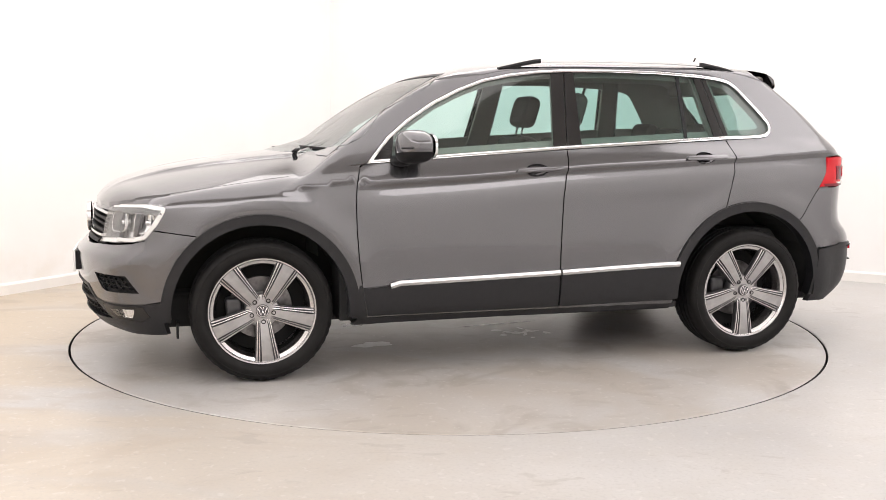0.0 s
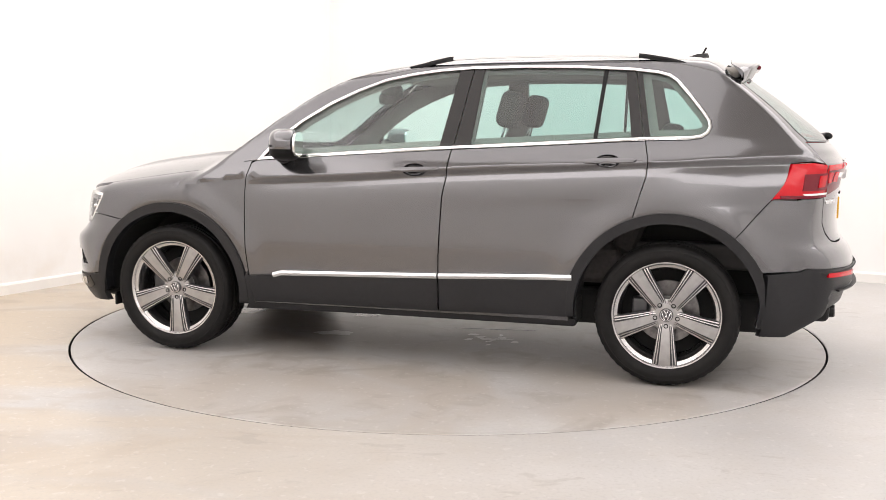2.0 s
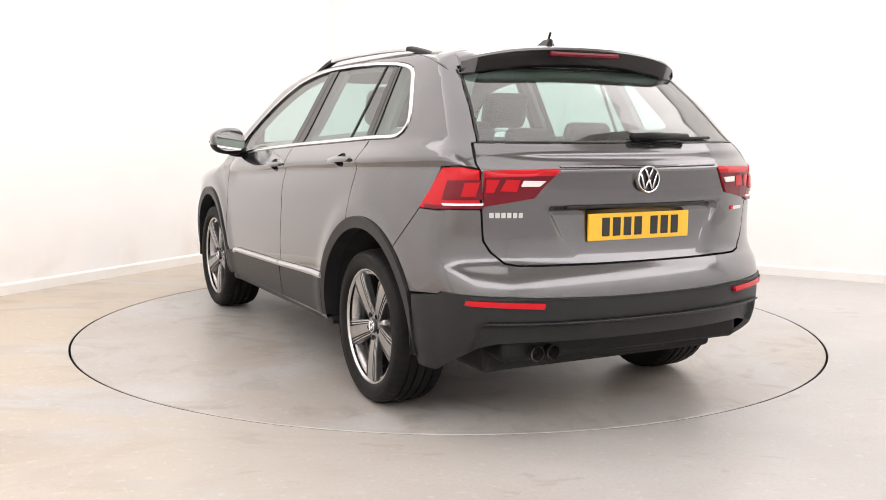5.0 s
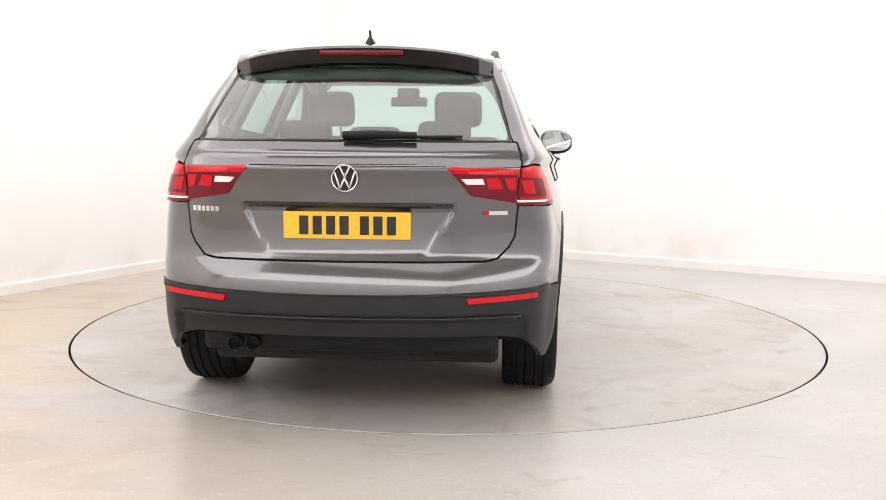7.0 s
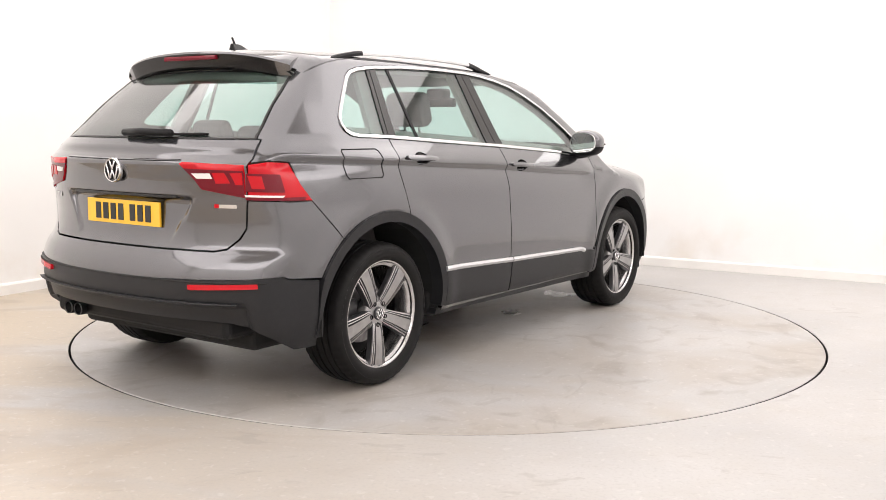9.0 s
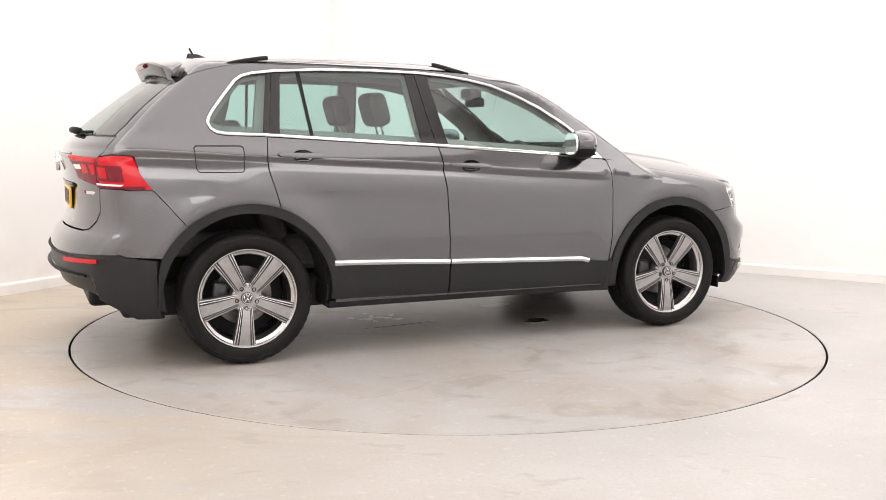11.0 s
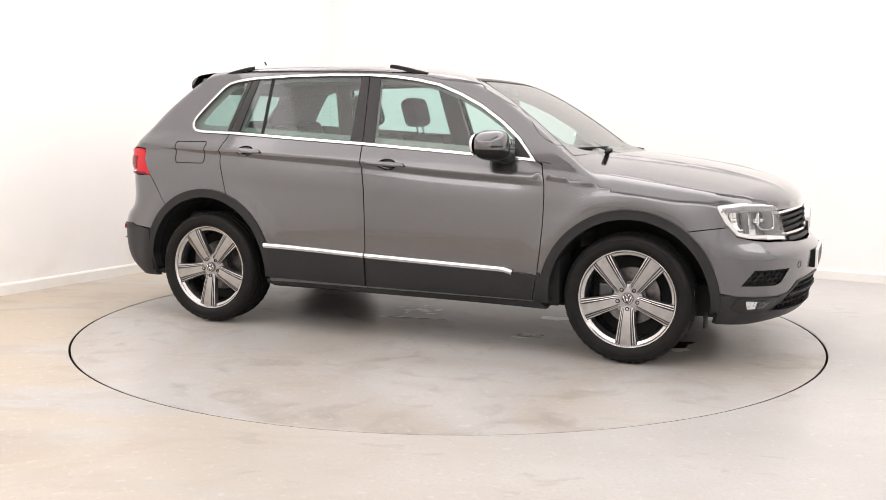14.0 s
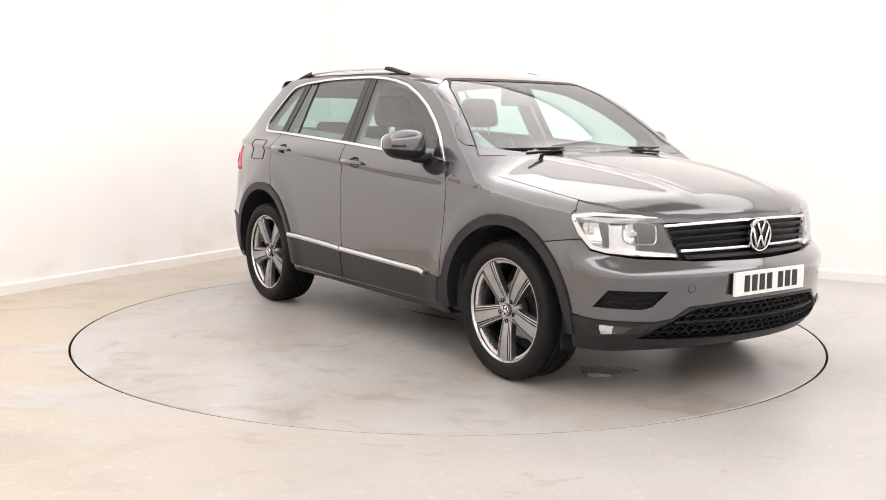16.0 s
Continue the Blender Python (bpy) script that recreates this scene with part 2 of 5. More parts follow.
def build_room():
    # floor with a round pit for the turntable
    n = 160
    verts, faces = [], []
    corners = [room(-0.3, -0.3), room(ROOM_A + 0.3, -0.3), room(ROOM_A + 0.3, ROOM_B + 0.3), room(-0.3, ROOM_B + 0.3)]
    for j in range(n):
        t = 2 * math.pi * j / n
        d = Vector((math.cos(t), math.sin(t), 0))
        far = 1e9
        for i in range(4):
            p, q = corners[i], corners[(i + 1) % 4]
            e = q - p
            den = d.x * e.y - d.y * e.x
            if abs(den) > 1e-9:
                s = (p.x * e.y - p.y * e.x) / den
                if s > 0:
                    far = min(far, s)
        verts += [d * (R_DISC + GAP), d * far, d * (R_DISC + GAP) - Vector((0, 0, 0.12)), d * (R_DISC + GAP) - Vector((0, 0, 0.004))]
        verts[-4] = d * (R_DISC + GAP + 0.003)
    for j in range(n):
        a, b = 4 * j, 4 * ((j + 1) % n)
        faces += [(a, a + 1, b + 1, b), (a + 3, a, b, b + 3), (a + 2, a + 3, b + 3, b + 2)]
    pit = [4 * j + 2 for j in range(n)]
    faces.append(tuple(pit))
    ob = raw("floor", verts, faces, FLOORM, smooth=False)
    structure(ob, "pale grey painted concrete floor with warm brown stains", "floor")
    # pit wall coloured near black for the shade inside the gap
    ob.data.materials.append(DARK)
    for f in ob.data.polygons:
        if min(ob.data.vertices[v].co.z for v in f.vertices) < -0.05:
            f.material_index = 1

    def wall(name, p, q, out):
        t = out * 0.2
        h = Vector((0, 0, ROOM_H))
        v = [p, q, q + t, p + t, p + h, q + h, q + t + h, p + t + h]
        f = [(0, 1, 2, 3), (4, 7, 6, 5), (0, 4, 5, 1), (1, 5, 6, 2), (2, 6, 7, 3), (3, 7, 4, 0)]
        structure(raw(name, v, f, WALLM, smooth=False), "plain white painted wall with faint scuffs", "wall")

    def skirting(p, q, inn):
        prof = [(0.0, 0.0), (0.018, 0.0), (0.018, 0.07), (0.012, 0.082), (0.0, 0.085)]
        v = [e + inn * a + Vector((0, 0, b)) for e in (p, q) for a, b in prof]
        k = len(prof)
        f = [(i, i + 1, k + i + 1, k + i) for i in range(k - 1)]
        structure(raw("baseboard", v, f, SKIRT, smooth=False), "white painted skirting board along the wall", "baseboard")

    wall("wall_west", room(-0.2, 0), room(ROOM_A, 0), -WB)
    wall("wall_north", room(0, 0), room(0, ROOM_B), -WA)
    wall("wall_south", room(ROOM_A, -0.2), room(ROOM_A, ROOM_B), WA)
    wall("wall_east", room(-0.2, ROOM_B), room(ROOM_A + 0.2, ROOM_B), WB)
    skirting(room(0.02, 0), room(ROOM_A, 0), WB)
    skirting(room(0, 0.0), room(0, ROOM_B), WA)
    c = [room(-0.2, -0.2, ROOM_H), room(ROOM_A + 0.2, -0.2, ROOM_H), room(ROOM_A + 0.2, ROOM_B + 0.2, ROOM_H), room(-0.2, ROOM_B + 0.2, ROOM_H)]
    c += [p + Vector((0, 0, 0.2)) for p in c]
    f = [(0, 1, 2, 3), (4, 7, 6, 5), (0, 4, 5, 1), (1, 5, 6, 2), (2, 6, 7, 3), (3, 7, 4, 0)]
    structure(raw("ceiling", c, f, CEIL, smooth=False), "plain white painted ceiling", "ceiling")


build_room()


def build_turntable():
    base = new("turntable")
    tagged(base, "round motorised turntable flush with the concrete floor", "turntable")
    n = 160
    prof = [(0.0, 0.0), (R_DISC - 0.02, 0.0), (R_DISC - 0.004, 0.0), (R_DISC, -0.004), (R_DISC, -0.08)]
    verts, faces = [(0, 0, 0)], []
    for r, z in prof[1:]:
        verts += [(r * math.cos(2 * math.pi * j / n), r * math.sin(2 * math.pi * j / n), z) for j in range(n)]
    for j in range(n):
        j2 = (j + 1) % n
        faces.append((0, 1 + j, 1 + j2))
        for i in range(3):
            a = 1 + i * n
            faces.append((a + j, a + n + j, a + n + j2, a + j2))
    # rim wall coloured near black so the gap reads as shaded
    raw("top_plate", verts, faces, [DISCM, DARK], base, "pale grey painted disc with grimy patches", smooth=False, mats=[1 if k % 4 == 3 else 0 for k in range(len(faces))])
    return base


TURN = build_turntable()


# ---------------------------------------------------------------- the car's skin, as one rounded solid
def curve(xs, ys):
    """A smooth line through knots (monotone cubic)."""
    xs, ys = np.array(xs, float), np.array(ys, float)
    if xs[0] > xs[-1]:
        xs, ys = xs[::-1], ys[::-1]
    h = np.diff(xs)
    d = np.diff(ys) / h
    m = np.zeros(len(xs))
    m[0], m[-1] = d[0], d[-1]
    for i in range(1, len(xs) - 1):
        if d[i - 1] * d[i] > 0:
            w1, w2 = 2 * h[i] + h[i - 1], h[i] + 2 * h[i - 1]
            m[i] = (w1 + w2) / (w1 / d[i - 1] + w2 / d[i])

    def f(x):
        x = np.clip(np.asarray(x, float), xs[0] - 0.3, xs[-1] + 0.3)
        i = np.clip(np.searchsorted(xs, x) - 1, 0, len(xs) - 2)
        t = (x - xs[i]) / h[i]
        lo, hi = t < 0, t > 1
        t = np.clip(t, 0, 1)
        y = ((1 + 2 * t) * (1 - t) ** 2 * ys[i] + t * (1 - t) ** 2 * h[i] * m[i]
             + t * t * (3 - 2 * t) * ys[i + 1] + t * t * (t - 1) * h[i] * m[i + 1])
        y = np.where(lo, ys[0] + (x - xs[0]) * m[0], y)
        return np.where(hi, ys[-1] + (x - xs[-1]) * m[-1], y)
    return f


def smax(a, b, k):
    h = np.maximum(k - np.abs(a - b), 0) / k
    return np.maximum(a, b) + h * h * k * 0.25


WHEEL_X, WHEEL_R = 1.3405, 0.352
crease_z = curve([-2.1, -1.7, -1.23, -0.86, -0.25, 0.29, 0.87, 1.07, 1.6], [1.128, 1.114, 1.095, 1.073, 1.039, 0.999, 0.965, 0.945, 0.9])
# flank section: height against the crease, half width
flank_low = curve([0.2, 0.27, 0.34, 0.42, 0.5, 0.62, 0.75, 0.88], [0.835, 0.862, 0.888, 0.9, 0.906, 0.91, 0.906, 0.9])
flank_high = curve([-0.2, -0.13, -0.08, -0.045, -0.03, -0.012, 0.0, 0.02, 0.05, 0.1, 0.15, 0.2], [0.004, -0.001, -0.009, -0.02, -0.0245, -0.013, -0.001, -0.0105, -0.027, -0.062, -0.1, -0.14])
# the same without the groove, where the crease has faded out
flank_plain = curve([-0.2, -0.13, -0.08, -0.03, 0.0, 0.02, 0.05, 0.1, 0.15, 0.2], [0.004, 0.002, 0.0, -0.005, -0.0095, -0.015, -0.029, -0.062, -0.1, -0.14])
taper = curve([-2.3, -2.1, -1.95, -1.83, -1.6, -1.3, -0.8, 0.8, 1.2, 1.5, 1.764, 1.9, 2.05, 2.2],
              [-0.24, -0.13, -0.078, -0.05, -0.018, -0.003, 0, 0, -0.002, -0.015, -0.042, -0.075, -0.14, -0.24])
front_x = curve([0.2, 0.25, 0.3, 0.36, 0.44, 0.52, 0.585, 0.61, 0.632, 0.655, 0.69, 0.78, 0.85, 0.9, 1.0],
                [2.08, 2.16, 2.205, 2.228, 2.24, 2.246, 2.25, 2.246, 2.226, 2.203, 2.177, 2.167, 2.15, 2.13, 2.06])
rear_x = curve([0.2, 0.25, 0.31, 0.37, 0.44, 0.52, 0.59, 0.64, 0.68, 0.715, 0.75, 0.82, 0.9, 1.0, 1.06, 1.085, 1.1, 1.15, 1.24, 1.36, 1.46, 1.53, 1.62],
               [-1.98, -2.1, -2.18, -2.23, -2.255, -2.262, -2.258, -2.245, -2.222, -2.19, -2.176, -2.17, -2.174, -2.18, -2.196, -2.206, -2.194, -2.143, -2.06, -1.922, -1.786, -1.686, -1.55])
hood_z = curve([0.7, 0.9, 1.09, 1.27, 1.4, 1.58, 1.75, 1.93, 2.05, 2.13, 2.17, 2.22], [1.15, 1.145, 1.13, 1.112, 1.094, 1.068, 1.038, 0.996, 0.955, 0.91, 0.868, 0.8])
screen_x = curve([1.0, 1.1, 1.14, 1.274, 1.373, 1.459, 1.527, 1.57, 1.6, 1.66], [1.275, 1.142, 1.083, 0.894, 0.743, 0.592, 0.444, 0.315, 0.18, -0.3])
roof_z = curve([-1.9, -1.75, -1.6, -1.4, -1.0, -0.5, 0.0, 0.2, 0.45, 0.7], [1.56, 1.595, 1.618, 1.635, 1.645, 1.642, 1.62, 1.596, 1.548, 1.47])
cabin_y = curve([0.95, 1.07, 1.14, 1.2, 1.29, 1.38, 1.45, 1.53, 1.57, 1.62], [0.90, 0.862, 0.832, 0.803, 0.756, 0.71, 0.674, 0.632, 0.611, 0.588])
cabin_taper = curve([-2.2, -1.95, -1.7, -1.45, -1.2, 0.2, 0.6, 1.0], [-0.14, -0.075, -0.03, -0.008, 0, 0, -0.003, -0.012])
arch_bump = 0.012


def flank_y(x, z):
    zc = crease_z(x)
    y = np.where(z < zc - 0.16, flank_low(z), 0)
    fade = np.clip((0.97 - x) / 0.3, 0, 1)
    fade = 0.7 * fade * fade * (3 - 2 * fade)
    dz = np.clip(z - zc, -0.2, 0.3)
    hi = 0.9 + flank_high(dz) * fade + flank_plain(dz) * (1 - fade)
    w = np.clip((z - (zc - 0.22)) / 0.1, 0, 1)
    w = w * w * (3 - 2 * w)
    y = flank_low(np.minimum(z, 0.9)) * (1 - w) + hi * w
    # the crease fades out ahead of the door; the wings swell over the wheels
    for cx, cz in ((WHEEL_X, 0.352), (-WHEEL_X, 0.36)):
        r = np.hypot(x - cx, (z - cz) * 0.95)
        y = y + arch_bump * np.exp(-((r - 0.5) / 0.07) ** 2) * (z > 0.2)
    tx, tz = np.clip((-1.15 - x) / 0.7, 0, 1), np.clip((z - 0.8) / 0.42, 0, 1)
    return y + taper(x) - 0.045 * tx * tx * (3 - 2 * tx) * tz * tz * (3 - 2 * tz)


def skin(x, y, z):
    """Below 0 inside the body."""
    ay = np.abs(y)
    f_side = ay - flank_y(x, z)
    f_front = (x - (front_x(z) - 0.34 * ay ** 2 - 0.1 * ay ** 4)) * 0.9
    wz = np.clip((z - 1.0) / 0.25, 0, 1)
    f_rear = ((rear_x(z) + (0.16 + 0.09 * wz) * ay ** 2 + 0.24 * ay ** 4) - x) * 0.85
    rib = 0.014 * np.exp(-((ay - (0.30 + 0.13 * (2.1 - x))) / 0.035) ** 2)
    f_hood = z - (hood_z(x) + 0.12 * np.clip((0.85 - x) / 0.3, 0, 1) - 0.16 * ay ** 2 - 0.04 * ay ** 4 + rib * np.clip((2.1 - x) * 3, 0, 1))
    low = smax(smax(smax(f_side, f_front, 0.07), f_rear, 0.05), f_hood, 0.05)
    g_side = (ay - (cabin_y(z) + cabin_taper(x))) * 0.9
    g_front = (x - (screen_x(z) - 0.045 - 0.14 * ay ** 2)) * 0.6
    g_roof = z - (roof_z(x) - 0.1 * ay ** 2 - 0.12 * ay ** 4)
    up = smax(smax(g_side, g_front, 0.03), smax(f_rear, g_roof, 0.02), 0.03)
    up = np.maximum(up, (crease_z(x) + 0.03) - z)
    return -smax(-low, -up, 0.045)


def solve(o, d, hi):
    """Last point of the skin along rays from inside."""
    lo = np.zeros(len(o))
    hi = np.full(len(o), hi, float)
    for _ in range(26):
        mid = (lo + hi) / 2
        p = o + d * mid[:, None]
        inside = skin(p[:, 0], p[:, 1], p[:, 2]) < 0
        lo, hi = np.where(inside, mid, lo), np.where(inside, hi, mid)
    return lo


FX = 1.2
WRAP = 0.75


def slope(P):
    """Outward normals of the skin."""
    g = []
    for i in range(3):
        e = np.zeros(3)
        e[i] = 0.0025
        a, b = P + e, P - e
        g.append(skin(a[:, 0], a[:, 1], a[:, 2]) - skin(b[:, 0], b[:, 1], b[:, 2]))
    g = np.stack(g, 1)
    return g / (np.linalg.norm(g, axis=1)[:, None] + 1e-12)


def corner(o, e1, e2):
    """The point of a rounded edge that faces halfway between two directions, seen from inside at o."""
    a = np.radians(np.linspace(4, 86, 165))
    e1, e2 = np.array(e1, float), np.array(e2, float)
    d = np.cos(a)[:, None] * e1 + np.sin(a)[:, None] * e2
    o = np.tile(np.array(o, float), (len(a), 1))
    p = o + d * solve(o, d, 1.6)[:, None]
    n = slope(p)
    return p[np.argmin(np.abs(n @ e1 - n @ e2))]


def project(kind, uv, off=0.0):
    uv = np.asarray(uv, float).reshape(-1, 2)
    u, v = uv[:, 0], uv[:, 1]
    z0, one = np.zeros(len(u)), np.ones(len(u))
    if kind == "side":
        o, d, far = np.stack([u, z0 + 0.05, v], 1), np.stack([z0, one, z0], 1), 1.1
    elif kind == "nose":
        o, d, far = np.stack([z0 + FX, z0, v], 1), np.stack([np.cos(u), np.sin(u), z0], 1), 1.3
    elif kind == "tail":
        o, d, far = np.stack([z0 - FX, z0, v], 1), np.stack([-np.cos(u), np.sin(u), z0], 1), 1.3
    elif kind == "top":
        o, d, far = np.stack([u, v, z0 + 0.6], 1), np.stack([z0, z0, one], 1), 1.4
    elif kind == "screen":
        o, d, far = np.stack([z0 - 0.3, u, v], 1), np.stack([one, z0, z0], 1), 1.8
    elif kind == "back":
        o, d, far = np.stack([z0 - 1.0, u, v], 1), np.stack([-one, z0, z0], 1), 1.6
    elif kind == "wing":
        a = v / 0.45
        o, d, far = np.stack([u, z0 + 0.4, z0 + 0.72], 1), np.stack([z0, np.cos(a), np.sin(a)], 1), 0.8
    elif kind == "wrap":
        a = np.maximum(-FX - u, 0) / WRAP
        o, d, far = np.stack([np.maximum(u, -FX), z0, v], 1), np.stack([-np.sin(a), np.cos(a), z0], 1), 1.3
    elif kind == "face":
        o, d, far = np.stack([z0 + 1.2, u, v], 1), np.stack([one, z0, z0], 1), 1.3
    return o + d * (solve(o, d, far) + off)[:, None], d


def resample(pts, step, closed=True):
    pts = [np.array(p, float) for p in pts]
    out = []
    k = len(pts)
    for i in range(k if closed else k - 1):
        a, b = pts[i], pts[(i + 1) % k]
        n = max(1, int(np.ceil(np.linalg.norm(b - a) / step)))
        out += [a + (b - a) * j / n for j in range(n)]
    if not closed:
        out.append(pts[-1])
    return np.array(out)


def area2(p):
    x, y = p[:, 0], p[:, 1]
    return np.sum(x * np.roll(y, -1) - y * np.roll(x, -1))


def inset(p, g, closed=True):
    """Moves a counter-clockwise outline inwards by g."""
    if closed:
        a, b = p - np.roll(p, 1, 0), np.roll(p, -1, 0) - p
    else:
        e = np.diff(p, axis=0)
        a, b = np.vstack([e[:1], e]), np.vstack([e, e[-1:]])
    na = np.stack([-a[:, 1], a[:, 0]], 1) / (np.linalg.norm(a, axis=1)[:, None] + 1e-9)
    nb = np.stack([-b[:, 1], b[:, 0]], 1) / (np.linalg.norm(b, axis=1)[:, None] + 1e-9)
    n = na + nb
    n /= np.maximum(np.sum(n * na, 1), 0.5)[:, None] + 1e-9
    return p + n * g


def contains(poly, pts):
    x, y = pts[:, 0], pts[:, 1]
    inside = np.zeros(len(pts), bool)
    x1, y1 = poly[:, 0], poly[:, 1]
    x2, y2 = np.roll(x1, -1), np.roll(y1, -1)
    for a, b, c, e in zip(x1, y1, x2, y2):
        if b != e:
            inside ^= ((b > y) != (e > y)) & (x < (c - a) * (y - b) / (e - b) + a)
    return inside


from mathutils import geometry


def fill(outline, holes, step, extra=None):
    """Triangles that fill an outline, with points inside on a grid."""
    loops = [outline] + list(holes)
    pts, edges = [], []
    for lp in loops:
        s = len(pts)
        pts += [tuple(p) for p in lp]
        edges += [(s + i, s + (i + 1) % len(lp)) for i in range(len(lp))]
    nb = len(pts)
    lo, hi = outline.min(0), outline.max(0)
    gx = np.arange(lo[0] + step / 2, hi[0], step)
    gy = np.arange(lo[1] + step / 2, hi[1], step)
    g = np.array([(a + (step / 2 if j % 2 else 0), b) for j, b in enumerate(gy) for a in gx]).reshape(-1, 2)
    g = g[contains(outline, g)]
    if extra is not None and len(g):
        near_line = np.array([np.min(np.abs(extra[:, 1] - q[1]) + 3 * np.maximum(np.abs(extra[:, 0] - q[0]) - 0.02, 0)) > 0.016 for q in g])
        g = np.vstack([g[near_line], extra])
    if len(g):
        keep = contains(outline, g)
        for h in holes:
            keep &= ~contains(h, g)
        allb = np.vstack(loops)
        near = np.array([np.min(np.sum((allb - p) ** 2, 1)) > (step * 0.45 if extra is None else 0.007) ** 2 for p in g])
        g = g[keep & near]
        pts += [tuple(p) for p in g]
    v, _, f, _, _, _ = geometry.delaunay_2d_cdt([Vector(p) for p in pts], edges, [], 0, 1e-6)
    V = np.array([(p.x, p.y) for p in v])
    cen = np.array([V[list(t)].mean(0) for t in f])
    ok = contains(outline, cen)
    for h in holes:
        ok &= ~contains(h, cen)
    return V, [tuple(t) for t, k in zip(f, ok) if k]


def skinpart(name, outline, kind, mat, parent, label="", off=0.0, gap=0.002, flange=0.016, side=1, step=0.03, holes=(), bstep=0.02, warp=None, extra=None):
    """A panel of the car's skin cut to an outline, with turned-in edges."""
    o = resample(outline, bstep)
    if area2(o) < 0:
        o = o[::-1]
    o = inset(o, gap)
    hs = []
    for h in holes:
        h = resample(h, bstep)
        hs.append(h[::-1] if area2(h) > 0 else h)
    V, F = fill(o, hs, step, extra)
    P, d = project(kind, V, off)
    if warp is not None:
        P = warp(P)
    if warp is None:
        N = slope(P)
    else:
        e = np.array([[0.003, 0], [0, 0.003]])
        du, dv = [warp(project(kind, V + k, off)[0]) - warp(project(kind, V - k, off)[0]) for k in e]
        N = np.cross(du, dv)
        N /= np.linalg.norm(N, axis=1)[:, None] + 1e-12
        N[np.sum(N * d, 1) < 0] *= -1
    verts = [tuple(p) for p in P]
    faces = list(F)
    # face direction: outwards
    if faces:
        t = faces[len(faces) // 2]
        n = np.cross(P[t[1]] - P[t[0]], P[t[2]] - P[t[0]])
        if n @ d[t[0]] < 0:
            faces = [f[::-1] for f in faces]
    if flange:
        cnt = {}
        for f in faces:
            for i in range(3):
                a, b = f[i], f[(i + 1) % 3]
                cnt[(a, b)] = cnt.get((a, b), 0) + 1
        top, low = {}, {}
        for (a, b) in [e for e in cnt if (e[1], e[0]) not in cnt]:
            for i in (a, b):
                if i not in top:
                    top[i] = len(verts)
                    verts.append(tuple(P[i]))
                    low[i] = len(verts)
                    verts.append(tuple(P[i] - d[i] * flange))
            faces.append((top[b], top[a], low[a], low[b]))
    if side < 0:
        verts = [(x, -y, z) for x, y, z in verts]
        faces = [f[::-1] for f in faces]
    ob = raw(name, verts, faces, mat, parent, label)
    N = N * np.array([1, side, 1])
    ob.data.normals_split_custom_set_from_vertices([tuple(n) for n in N] + [(0, 0, 0)] * (len(verts) - len(N)))
    return ob


def band(name, line, width, kind, mat, parent, label="", off=0.004, depth=0.012, closed=True, side=1, bstep=0.02, crown=0.002):
    """A raised strip that follows a line on the skin."""
    o = resample(line, bstep, closed)
    if closed and area2(o) < 0:
        o = o[::-1]
    a, b = o, inset(o, width, closed)
    mid = (a + b) / 2
    rows = [project(kind, a, off - depth)[0], project(kind, a, off)[0], project(kind, mid, off + crown)[0], project(kind, b, off)[0], project(kind, b, off - depth)[0]]
    k = len(o)
    verts = [tuple(p) for r in rows for p in r]
    faces = []
    for i in range(k if closed else k - 1):
        j = (i + 1) % k
        for r in range(4):
            faces.append((r * k + i, r * k + j, (r + 1) * k + j, (r + 1) * k + i))
    P = rows[2]
    n = np.cross(np.array(verts[faces[1][1]]) - np.array(verts[faces[1][0]]), np.array(verts[faces[1][3]]) - np.array(verts[faces[1][0]]))
    if n @ project(kind, o[:1])[1][0] < 0:
        faces = [f[::-1] for f in faces]
    if not closed:
        faces += [tuple(r * k for r in range(5)), tuple(r * k + k - 1 for r in range(5))[::-1]]
    if side < 0:
        verts = [(x, -y, z) for x, y, z in verts]
        faces = [f[::-1] for f in faces]
    ob = raw(name, verts, faces, mat, parent, label)
    ob.data.set_sharp_from_angle(angle=radians(40))
    return ob


def arc(cx, cz, r, a0, a1, n=28, rz=None):
    return [(cx + r * math.cos(radians(a0 + (a1 - a0) * i / n)), cz + (rz or r) * math.sin(radians(a0 + (a1 - a0) * i / n))) for i in range(n + 1)]


def mid_nose(x, y, z):
    return (math.atan2(y, x - FX), z)


def mid_tail(x, y, z):
    return (math.atan2(y, -FX - x), z)


# ---------------------------------------------------------------- outlines on the flank (x, z)
FRONT_EDGE = [(0.831, 0.3), (0.857, 0.474), (0.872, 0.6), (0.88, 0.74), (0.882, 0.884), (0.876, 0.97), (0.856, 1.055)]
MID_GAP = [(-0.2, 0.3), (-0.201, 0.6), (-0.205, 0.72), (-0.215, 0.9), (-0.236, 1.02), (-0.25, 1.143)]
REAR_EDGE_TOP = [(-1.21, 1.2), (-1.231, 1.1), (-1.224, 1.02), (-1.206, 0.96), (-1.172, 0.84)]
CHROME_LINE = [(0.822, 1.07), (0.708, 1.201), (0.596, 1.289), (0.454, 1.379), (0.309, 1.448), (0.162, 1.503), (0.014, 1.534), (-0.134, 1.554), (-0.298, 1.566),
               (-0.58, 1.571), (-0.876, 1.567), (-1.13, 1.553), (-1.25, 1.538), (-1.31, 1.522), (-1.35, 1.495), (-1.419, 1.415), (-1.484, 1.335), (-1.512, 1.294), (-1.518, 1.262),
               (-1.505, 1.232), (-1.475, 1.212), (-1.42, 1.203), (-1.221, 1.197), (-0.861, 1.177), (-0.25, 1.143), (0.291, 1.108)]
